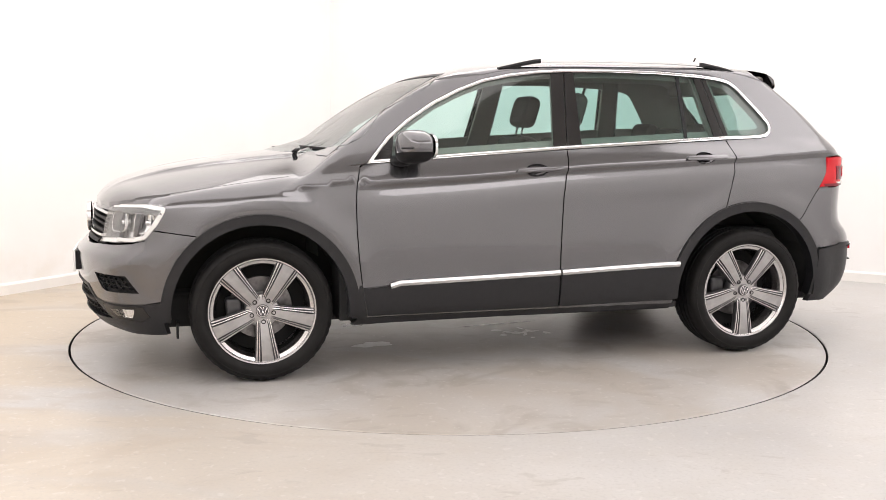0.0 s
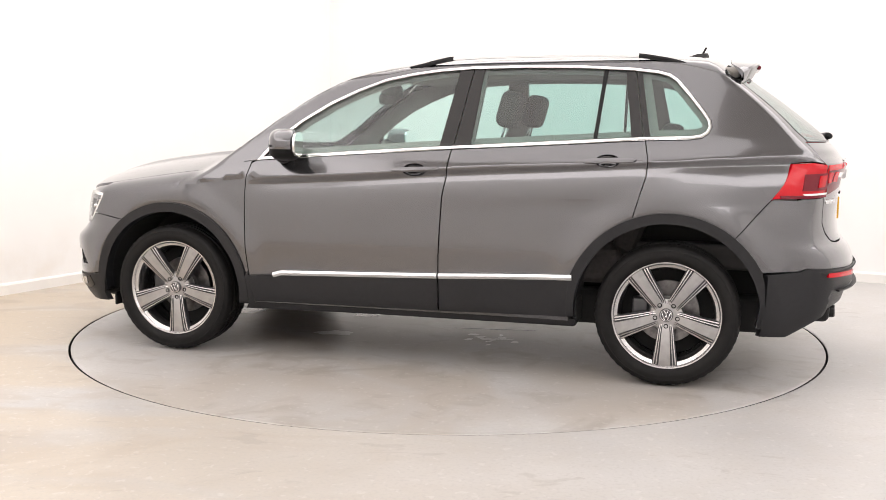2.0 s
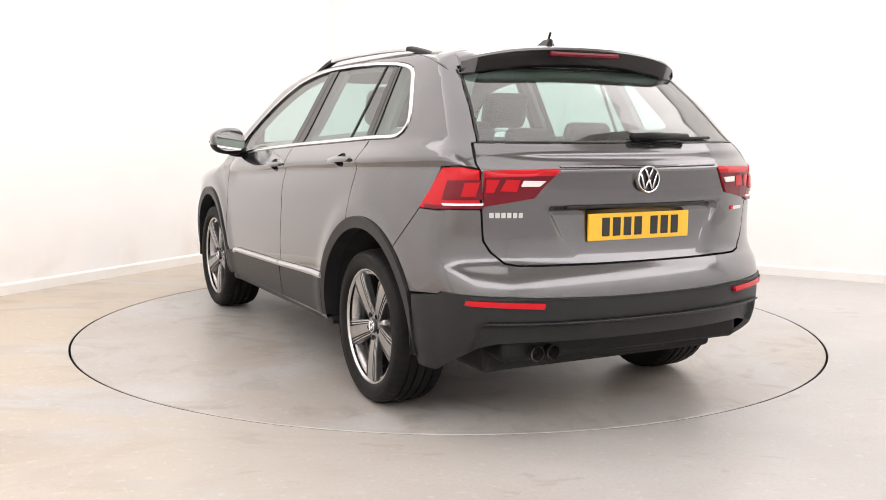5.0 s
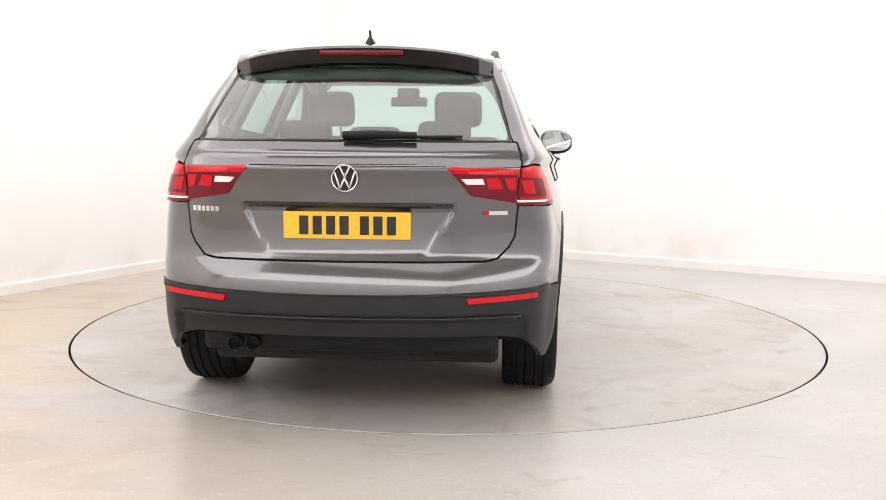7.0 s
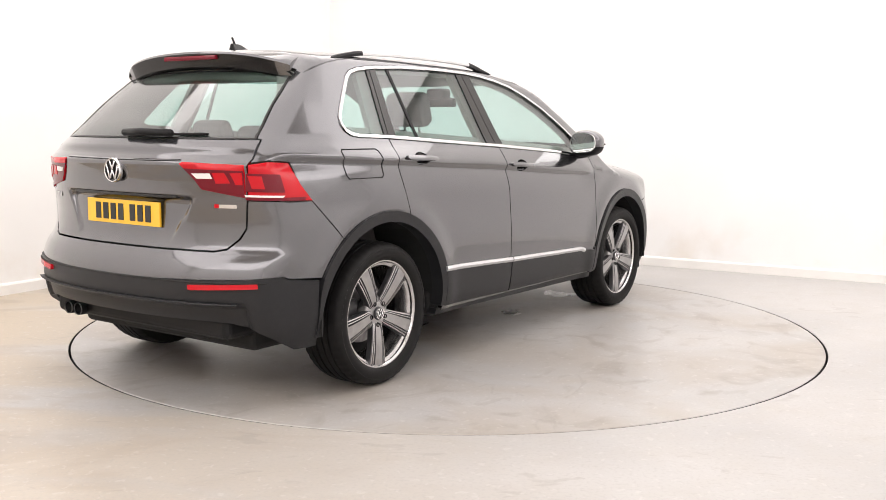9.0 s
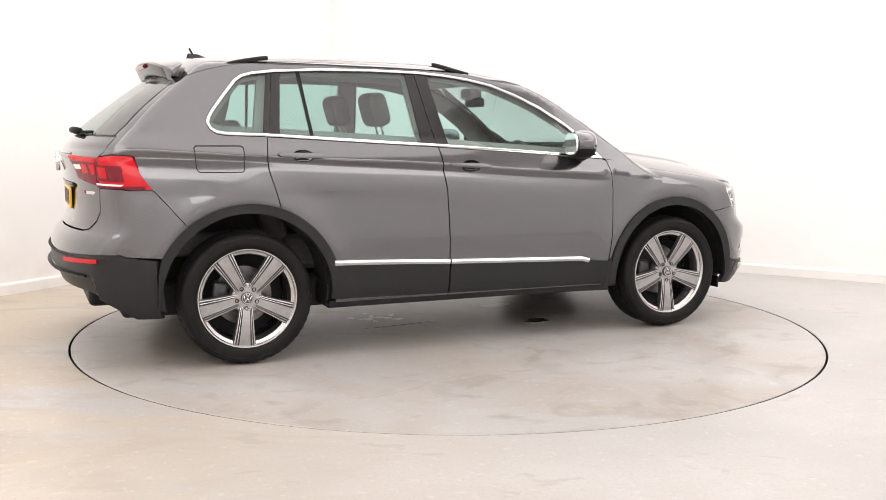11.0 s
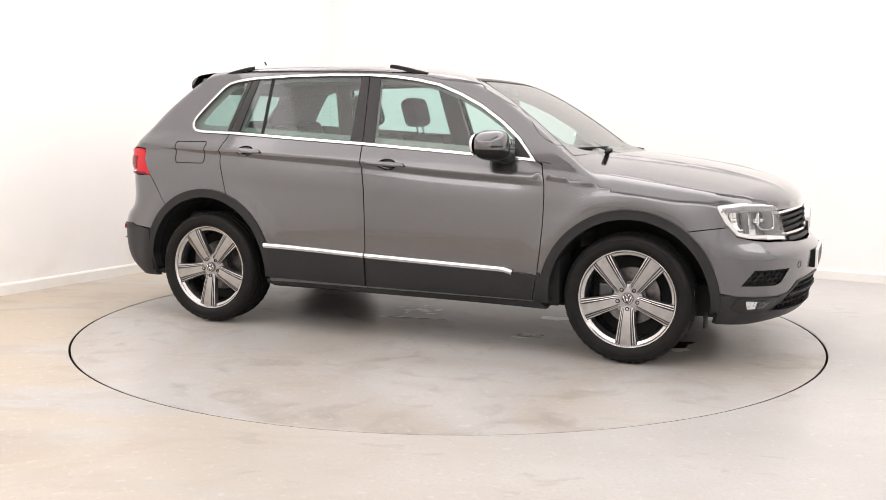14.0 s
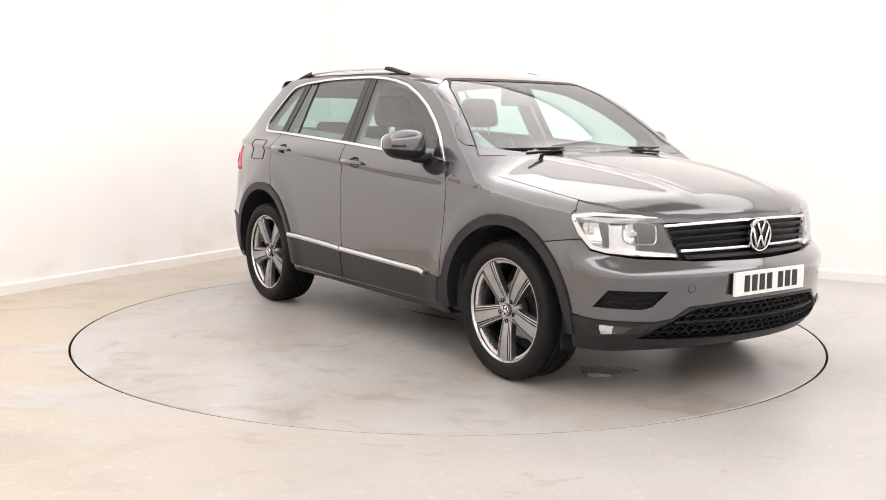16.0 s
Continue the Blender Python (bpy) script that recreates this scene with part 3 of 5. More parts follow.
BELT = [(0.822, 1.07), (0.291, 1.108), (-0.25, 1.143), (-0.861, 1.177), (-1.21, 1.197)]
CREASE = np.array([(x, float(crease_z(x)) + d) for x in np.arange(-1.95, 1.05, 0.03) for d in (-0.08, -0.055, -0.036, -0.024, -0.011, 0.0, 0.018)])
FA = (1.345, 0.352)
RA = (-1.335, 0.36)



def on_wing(x, z):
    y = project("side", [(x, z)])[0][0][1]
    return (x, 0.45 * math.atan2(z - 0.72, y - 0.4))


def on_wing_top(x, y):
    z = project("top", [(x, y)])[0][0][2]
    return (x, 0.45 * math.atan2(z - 0.72, y - 0.4))


def round_tail(x, z):
    """A point of the flank, as an angle round the tail."""
    y = project("side", [(x, z)])[0][0][1]
    return (math.atan2(y, -FX - x), z)


def wrapped(u, z):
    """From an angle round the tail to the unrolled flank."""
    return (-FX - WRAP * (math.pi / 2 - u), z)


def on_wrap(x, z):
    return (x, z) if x > -FX else wrapped(*round_tail(x, z))


def tail_back(y, z):
    """A point of the tail, as an angle round it."""
    x = project("back", [(y, z)])[0][0][0]
    return (math.atan2(y, -FX - x), z)


def wrap_back(y, z):
    return wrapped(*tail_back(y, z))




def even_edge(pts, along, across):
    """The run of an edge drawn as one smooth line on the skin."""
    t = np.array([p[along] for p in pts])
    v = np.polyval(np.polyfit(t, [p[across] for p in pts], 4), t)
    uv = np.stack([t, v], 1) if along == 0 else np.stack([v, t], 1)
    return project("side", uv)[0]


ROOF_EDGE = even_edge([corner((x, 0.25, 1.3), (0, 1, 0), (0, 0, 1)) for x in np.linspace(-1.6, 0.16, 23)], 0, 2)
PILLAR_EDGE = even_edge([corner((-0.2, 0.2, z), (1, 0, 0), (0, 1, 0)) for z in np.linspace(1.495, 1.1, 14)], 2, 0)
SCREEN_EDGE = project("top", [(0.365, 0.0), (0.362, 0.15), (0.352, 0.3), (0.338, 0.42), (0.325, 0.5)])[0]
WING_CREASE = np.array([on_wing(x, z) for x, z in CREASE if 0.87 < x < 1.0])
REAR_CREASE = np.array([on_wrap(x, z) for x, z in CREASE if x < -1.2])
BUMPER_SEAM = arc(*RA, 0.49, 129, 153, 6)

CAR = new("car")
tagged(CAR, "grey metallic five-door compact SUV with black lower cladding", "car")


def ring(cx, cz, rx, rz, n=20):
    return [(cx + rx * math.cos(2 * math.pi * i / n), cz + rz * math.sin(2 * math.pi * i / n)) for i in range(n)]


def handle(door, cx, cz, slope, s):
    """A pull handle across a scooped hollow."""
    def bowl(P):
        r = ((P[:, 0] - cx) / 0.066) ** 2 + ((P[:, 2] - cz) / 0.037) ** 2
        P = P.copy()
        P[:, 1] -= 0.05 * np.clip(1 - r, 0, 1) ** 0.7
        return P
    h = skinpart("door_handle", ring(cx, cz, 0.064, 0.036), "side", PAINT, door, "scooped hollow of the door handle", off=0.0, gap=0, flange=0, side=s, step=0.012, bstep=0.01, warp=bowl)
    top = [(cx + a, cz + 0.004 - slope * a + b) for a, b in ((0.118, -0.004), (0.105, 0.008), (0.06, 0.012), (-0.06, 0.0125), (-0.12, 0.011), (-0.137, 0.002), (-0.12, -0.01), (-0.06, -0.013), (0.06, -0.012), (0.105, -0.012))]

    def arch(P):
        P = P.copy()
        t = (P[:, 0] - cx) / 0.135
        v = (P[:, 2] - (cz + 0.004 - slope * (P[:, 0] - cx))) / 0.013
        P[:, 1] += 0.03 - 0.014 * t ** 2 - 0.006 * np.clip(np.abs(v), 0, 1) ** 2
        return P
    skinpart("grip", top, "side", PAINT, h, "grey painted grip", off=0.0, gap=0, flange=0.02, side=s, step=0.008, bstep=0.01, warp=arch)


def build_side(s):
    P = PAINT
    # front wing
    top = [(0.96, 0.772), (1.0, 0.778), (1.2, 0.788), (1.4, 0.79), (1.6, 0.788), (1.7, 0.782), (1.76, 0.775)]
    wing = [on_wing(x, z) for x, z in [(0.845, 0.4)] + FRONT_EDGE[1:] + [(0.84, 1.068), (0.9, 1.06)]] + [on_wing_top(x, y) for x, y in top] + \
           [on_wing(x, z) for x, z in [(1.80, 0.886), (1.785, 0.87), (1.79, 0.845), (1.83, 0.776), (1.85, 0.757), (1.785, 0.748), (1.64, 0.727)] + arc(*FA, 0.475, 52, 172)]
    skinpart("front_wing", wing, "wing", P, CAR, side=s, off=0.0, step=0.017, bstep=0.014, extra=WING_CREASE)
    # doors
    fd = [(0.831, 0.3)] + FRONT_EDGE[1:] + [(0.822, 1.068)] + BELT[1:3] + MID_GAP[::-1][1:]
    fdo = skinpart("front_door", fd, "side", P, CAR, "grey metallic front door", side=s, step=0.028, gap=0.0032, flange=0.03, extra=CREASE, holes=[ring(-0.066, 1.034, 0.062, 0.034)])
    rd = MID_GAP + BELT[3:4] + REAR_EDGE_TOP + arc(*RA, 0.49, 70, 10, 20) + [(-0.872, 0.3)]
    rdo = skinpart("rear_door", rd, "side", P, CAR, "grey metallic rear door", side=s, step=0.028, gap=0.0032, flange=0.03, extra=CREASE, holes=[ring(-1.04, 1.095, 0.06, 0.032)])
    handle(fdo, -0.066, 1.034, 0.035, s)
    handle(rdo, -1.04, 1.095, 0.03, s)
    # quarter panel with the rear roof pillar
    quarter = [on_wrap(x, z) for x, z in arc(*RA, 0.49, 70, 129, 18) + [(-1.805, 0.927), (-1.86, 1.0)]] + \
              [wrapped(*mid_tail(*q)) for q in ((-1.915, 0.82, 1.096), (-1.985, 0.76, 1.104))] + \
              [wrap_back(y, z) for y, z in ((0.706, 1.094), (0.708, 1.112), (0.687, 1.192), (0.668, 1.196), (0.658, 1.22), (0.622, 1.34), (0.588, 1.45), (0.569, 1.503), (0.567, 1.53))] + \
              [on_wrap(p[0], p[2]) for p in ROOF_EDGE] + [(p[0], p[2]) for p in PILLAR_EDGE] + [(0.96, 1.05), (0.88, 1.062)] + \
              [on_wrap(x, z) for x, z in CHROME_LINE[:-4] + REAR_EDGE_TOP]
    skinpart("side_frame", quarter, "wrap", P, CAR, "grey metallic side frame and rear wing", side=s, step=0.026, bstep=0.013, extra=REAR_CREASE)
    # black window area behind the chrome
    band("window_surround", CHROME_LINE, 0.0145, "side", CHROME, CAR, "bright chrome window surround", off=0.007, side=s, bstep=0.03)
    inner = inset(resample(CHROME_LINE[::-1] if area2(np.array(CHROME_LINE)) < 0 else CHROME_LINE, 0.05), 0.016)
    if area2(inner) < 0:
        inner = inner[::-1]

    def clip(poly, a, b):
        """Keeps the part of a polygon to the left of the line from a to b."""
        out = []
        a, b = np.array(a), np.array(b)
        side_of = lambda p: (b[0] - a[0]) * (p[1] - a[1]) - (b[1] - a[1]) * (p[0] - a[0])
        for i in range(len(poly)):
            p, q = poly[i], poly[(i + 1) % len(poly)]
            sp, sq = side_of(p), side_of(q)
            if sp >= 0:
                out.append(p)
            if (sp >= 0) != (sq >= 0):
                out.append(p + (q - p) * sp / (sp - sq))
        return np.array(out)

    def pane(name, l, r, mat, off, parent, label=""):
        """Part of the window band between two slanted lines (rear line l, front line r), each (x at belt, x at roof)."""
        poly = inner
        z0, z1 = 1.05, 1.6
        if l:
            poly = clip(poly, (l[1], z1), (l[0], z0))
        if r:
            poly = clip(poly, (r[0], z0), (r[1], z1))
        return skinpart(name, poly, "side", mat, parent, label, off=off, gap=0.0008, flange=0.006, side=s, step=0.03, bstep=0.03)

    pane("front_quarter_trim", (0.70, 0.605), None, GLOSSBLACK, -0.003, fdo)
    pane("front_window", (-0.165, -0.245), (0.70, 0.605), GLASS, -0.006, fdo, "green tinted side window")
    pane("pillar_trim", (-0.238, -0.318), (-0.165, -0.245), GLOSSBLACK, -0.001, fdo, "gloss black door pillar trim")
    pane("pillar_trim", (-0.335, -0.372), (-0.242, -0.322), GLOSSBLACK, -0.001, rdo, "gloss black door pillar trim")
    pane("rear_window", (-0.945, -0.99), (-0.335, -0.372), DARKGLASS, -0.006, rdo, "green tinted side window")
    pane("window_divider", (-0.965, -1.012), (-0.945, -0.99), BLACK, -0.002, rdo)
    pane("fixed_window", (-1.165, -1.085), (-0.965, -1.012), DARKGLASS, -0.006, rdo, "green tinted fixed side window")
    pane("pillar_trim", (-1.228, -1.13), (-1.165, -1.085), GLOSSBLACK, -0.001, rdo)
    pane("pillar_trim", (-1.262, -1.16), (-1.232, -1.134), GLOSSBLACK, -0.001, CAR)
    pane("quarter_window", None, (-1.262, -1.16), DARKGLASS, -0.006, CAR, "green tinted rear quarter window")
    # lower cladding, arches, bright strip
    skinpart("door_cladding", [(0.825, 0.31), (0.853, 0.452), (0.66, 0.466), (-0.196, 0.49), (-0.196, 0.315)], "side", CLAD, fdo, "dark grey plastic cladding", off=0.012, side=s, gap=0)
    skinpart("door_cladding", [(-0.206, 0.315), (-0.206, 0.49), (-0.874, 0.518), (-0.862, 0.45), (-0.858, 0.325)], "side", CLAD, rdo, "dark grey plastic cladding", off=0.012, side=s, gap=0)
    skinpart("sill_cladding", [(0.9, 0.262), (0.87, 0.302), (-0.9, 0.312), (-0.9, 0.28)], "side", CLAD, CAR, "dark grey plastic sill", off=-0.006, side=s, gap=0, flange=0.05)
    band("bright_strip", [(0.715, 0.474), (0.665, 0.488), (0.3, 0.4985), (-0.1965, 0.513)], 0.0265, "side", BRUSHED, fdo, "brushed bright side strip", off=0.018, depth=0.014, closed=False, side=s, bstep=0.03, crown=0.006)
    band("bright_strip", [(-0.2055, 0.5133), (-0.5, 0.526), (-0.885, 0.539)], 0.0265, "side", BRUSHED, rdo, "brushed bright side strip", off=0.018, depth=0.014, closed=False, side=s, bstep=0.03, crown=0.006)
    fa = arc(*FA, 0.478, -5, 186, 44) + arc(*FA, 0.427, 186, -5, 44)
    skinpart("wheel_arch_trim", fa, "side", CLAD, CAR, "dark grey plastic wheel arch trim", off=0.011, gap=0, flange=0.07, side=s, step=0.03)
    ra = arc(*RA, 0.493, -4, 153, 44) + [(-1.79, 0.52), (-1.8, 0.31), (-1.755, 0.31)] + arc(*RA, 0.442, 172, -4, 44)
    skinpart("wheel_arch_trim", ra, "side", CLAD, CAR, "dark grey plastic wheel arch trim", off=0.011, gap=0, flange=0.07, side=s, step=0.03)
    skinpart("arch_foot", [(0.828, 0.3), (0.9, 0.3), (0.88, 0.42), (0.868, 0.47), (0.858, 0.47)], "side", CLAD, CAR, "dark grey plastic foot of the wheel arch", off=0.009, gap=0, flange=0.05, side=s, step=0.03)
    # wheel wells
    for (cx, cz), r in ((FA, 0.432), (RA, 0.447)):
        n = 24
        v, f = [], []
        for i in range(n + 1):
            t = radians(-6 + 192 * i / n)
            for yy in (0.875, 0.5, 0.5):
                v.append((cx + r * math.cos(t), s * yy, cz + r * math.sin(t)))
            v[-1] = (cx, s * 0.5, cz)
        for i in range(n):
            a, b = 3 * i, 3 * i + 3
            f += [(a, b, b + 1, a + 1), (a + 1, b + 1, b + 2, a + 2)]
        raw("wheel_well", v, f, DARK, CAR, smooth=False)


for s in (1, -1):
    build_side(s)


def build_top():
    hood = [(1.03, 0.0), (1.03, 0.3), (1.0, 0.55), (0.955, 0.69), (0.95, 0.76), (1.0, 0.778), (1.2, 0.788), (1.4, 0.79), (1.6, 0.788), (1.7, 0.782), (1.79, 0.768), (1.86, 0.742), (1.94, 0.69), (2.005, 0.6), (2.055, 0.5), (2.105, 0.35), (2.133, 0.2), (2.143, 0.0)]
    hood = hood + [(x, -y) for x, y in hood[::-1][1:-1]]
    skinpart("bonnet", hood, "top", PAINT, CAR, step=0.03, flange=0.02)
    roof = [(p[0], p[1]) for p in SCREEN_EDGE] + [(p[0], p[1]) for p in PILLAR_EDGE[:1]] + [(p[0], p[1]) for p in ROOF_EDGE[::-1]] + [(-1.62, 0.4), (-1.64, 0.0)]
    roof = roof + [(x, -y) for x, y in roof[::-1][1:-1]]
    skinpart("roof_panel", roof, "top", PAINT, CAR, step=0.05, flange=0.02)
    ws = [(0.0, 1.115), (0.4, 1.112), (0.66, 1.1), (0.78, 1.1), (0.75, 1.15), (0.7, 1.25), (0.643, 1.37), (0.59, 1.46), (0.574, 1.48)] + [(p[1], p[2] - 0.008) for p in SCREEN_EDGE[::-1]]
    ws = ws + [(-y, z) for y, z in ws[::-1][1:-1]]
    o = skinpart("windscreen", ws, "screen", GLASS, CAR, "green tinted windscreen", off=-0.004, gap=0.0, step=0.06, flange=0.006)
    band("windscreen_frame", ws, 0.008, "screen", BLACK, CAR, "black ceramic edge of the windscreen", off=-0.001, depth=0.01)
    # scuttle between bonnet and windscreen
    raw("scuttle", [(1.06, -0.7, 1.03), (1.16, -0.3, 1.075), (1.16, 0.3, 1.075), (1.06, 0.7, 1.03), (0.94, 0.7, 1.09), (1.02, 0.4, 1.108), (1.05, 0.0, 1.112), (1.02, -0.4, 1.108), (0.94, -0.7, 1.09)],
        [(0, 1, 7, 8), (1, 2, 5, 6, 7), (2, 3, 4, 5)], BLACK, CAR, "black plastic scuttle panel", smooth=False)


build_top()


def build_corners():
    """Painted corners between the bonnet and the windscreen pillar, and along the tailgate opening."""
    for s in (1, -1):
        skinpart("cowl_corner", [(0.84, 0.66), (0.84, 0.80), (0.93, 0.795), (1.04, 0.785), (1.05, 0.68), (1.0, 0.62), (0.92, 0.64)], "top", PAINT, CAR, off=-0.012, gap=0, flange=0, side=s, step=0.03)
        pillar = [(0.60, 1.06), (0.80, 1.06)] + [(p[1], p[2]) for p in PILLAR_EDGE[::-1]] + [(SCREEN_EDGE[-1][1] + 0.012, SCREEN_EDGE[-1][2] - 0.008), (0.572, 1.48), (0.641, 1.372), (0.698, 1.252), (0.748, 1.152), (0.778, 1.102), (0.66, 1.102)]
        skinpart("windscreen_pillar", pillar, "screen", PAINT, CAR, off=-0.001, gap=0, flange=0, side=s, step=0.02)
        # added dark box that blocks the bright see-through gap behind the wing
        boxpart("wing_gap_block", (0.84, s * 0.72 - 0.12, 0.28), (0.96, s * 0.72 + 0.12, 0.62), DARK, CAR, 0.01)


build_corners()


GATE_ROWS = np.array([(y, z) for y in np.arange(-0.69, 0.7, 0.03) for z in (1.118, 1.105, 1.095, 1.085, 1.07, 0.952, 0.944, 0.934, 0.748, 0.738, 0.728)])


def build_rear():
    glass_o = [(0.0, 1.195), (0.5, 1.193), (0.665, 1.193), (0.655, 1.22), (0.585, 1.45), (0.565, 1.503), (0.5, 1.51), (0.0, 1.515)]
    glass_o = glass_o + [(-y, z) for y, z in glass_o[::-1][1:-1]]
    gate_low = [(0.0, 0.712), (0.56, 0.712), (0.61, 0.722), (0.655, 0.765), (0.68, 0.81), (0.69, 0.93), (0.70, 1.08), (0.705, 1.11), (0.683, 1.192), (0.0, 1.192)]
    gate_low = gate_low + [(-y, z) for y, z in gate_low[::-1][1:-1]]

    def recess(P):
        """Hollow for the number plate."""
        y, z = np.abs(P[:, 1]), P[:, 2]
        w = np.clip((0.945 - z) / 0.012, 0, 1) * np.clip((z - 0.728) / 0.02, 0, 1) * np.clip((0.325 + 0.6 * (z - 0.73) - y) / 0.02, 0, 1)
        P = P.copy()
        P[:, 0] += (0.003 + 0.02 * np.clip((z - 0.735) / 0.2, 0, 1)) * w
        return P
    gate = skinpart("tailgate", gate_low, "back", PAINT, CAR, "grey metallic tailgate with a plate recess", step=0.02, flange=0.02, warp=recess, extra=GATE_ROWS)
    skinpart("rear_window", glass_o, "back", REARGLASS, gate, "green tinted rear window", off=-0.003, gap=0.0, step=0.06, flange=0.006)
    band("window_edge", glass_o, 0.008, "back", GLOSSBLACK, gate, "black edge of the rear window", off=-0.0015, depth=0.01)
    bump = [mid_tail(-2.0, 0.86, 0.605), mid_tail(-2.1, 0.5, 0.592), mid_tail(-2.25, 0.25, 0.585), (0.0, 0.583)]
    edge = [round_tail(x, z) for x, z in [(-1.805, 0.927)] + BUMPER_SEAM] + [mid_tail(-1.95, 0.84, 0.592)] + bump
    topline = [(0.0, 0.708)] + [tail_back(y, z) for y, z in ((0.56, 0.708), (0.613, 0.718), (0.659, 0.762), (0.684, 0.808), (0.694, 0.932))] + [mid_tail(-1.95, 0.80, 0.93), mid_tail(-1.93, 0.82, 0.925)]
    # order: from one side along the lower line to the other, back along the upper line
    low = edge + [(-u, v) for u, v in edge[::-1][1:]]
    up = topline[::-1] + [(-u, v) for u, v in topline[1:]]
    skinpart("rear_bumper", low + up[::-1], "tail", PAINT, CAR, step=0.026)
    ends = [0.66, 0.5, 0.35, 0.2, 0.0, -0.2, -0.35, -0.5, -0.66]
    band("bumper_ledge", [mid_tail(-2.0 - 0.2 * (1 - abs(y)), y, 0.494) for y in ends], 0.007, "tail", CLAD, CAR, "ledge along the lower bumper", off=0.016, depth=0.02, closed=False)
    band("bumper_line", [mid_tail(-2.0 - 0.2 * (1 - abs(y)), y, 0.586) for y in [0.8] + ends + [-0.8]], 0.006, "tail", DARK, CAR, "dark joint above the lower bumper", off=0.0105, depth=0.02, closed=False)
    lowc = [mid_tail(-1.79, 0.87, 0.574), mid_tail(-1.95, 0.84, 0.59)] + bump
    botc = [mid_tail(-1.79, 0.86, 0.27), mid_tail(-1.9, 0.82, 0.27), mid_tail(-2.03, 0.7, 0.375), mid_tail(-2.08, 0.6, 0.4), mid_tail(-2.1, 0.5, 0.405), (0.0, 0.405)]
    up = lowc + [(-u, v) for u, v in lowc[::-1][1:]]
    lo = botc + [(-u, v) for u, v in botc[::-1][1:]]

    def step_in(P):
        """Ledge that runs round the dark lower bumper."""
        P = P.copy()
        y, z = np.abs(P[:, 1]), P[:, 2]
        w = np.clip((0.487 - z) / 0.018, 0, 1) * np.clip((0.74 - y) / 0.03, 0, 1)
        w2 = np.clip((0.572 - z) / 0.006, 0, 1)
        P[:, 0] += 0.03 * w + 0.012 * w2 * np.clip((-P[:, 0] - 1.9) / 0.1, 0, 1) - 0.004
        return P
    skinpart("rear_lower_bumper", up + lo[::-1], "tail", CLAD, CAR, "dark grey plastic lower bumper", off=0.004, gap=0, step=0.02, flange=0.03, warp=step_in)


build_rear()


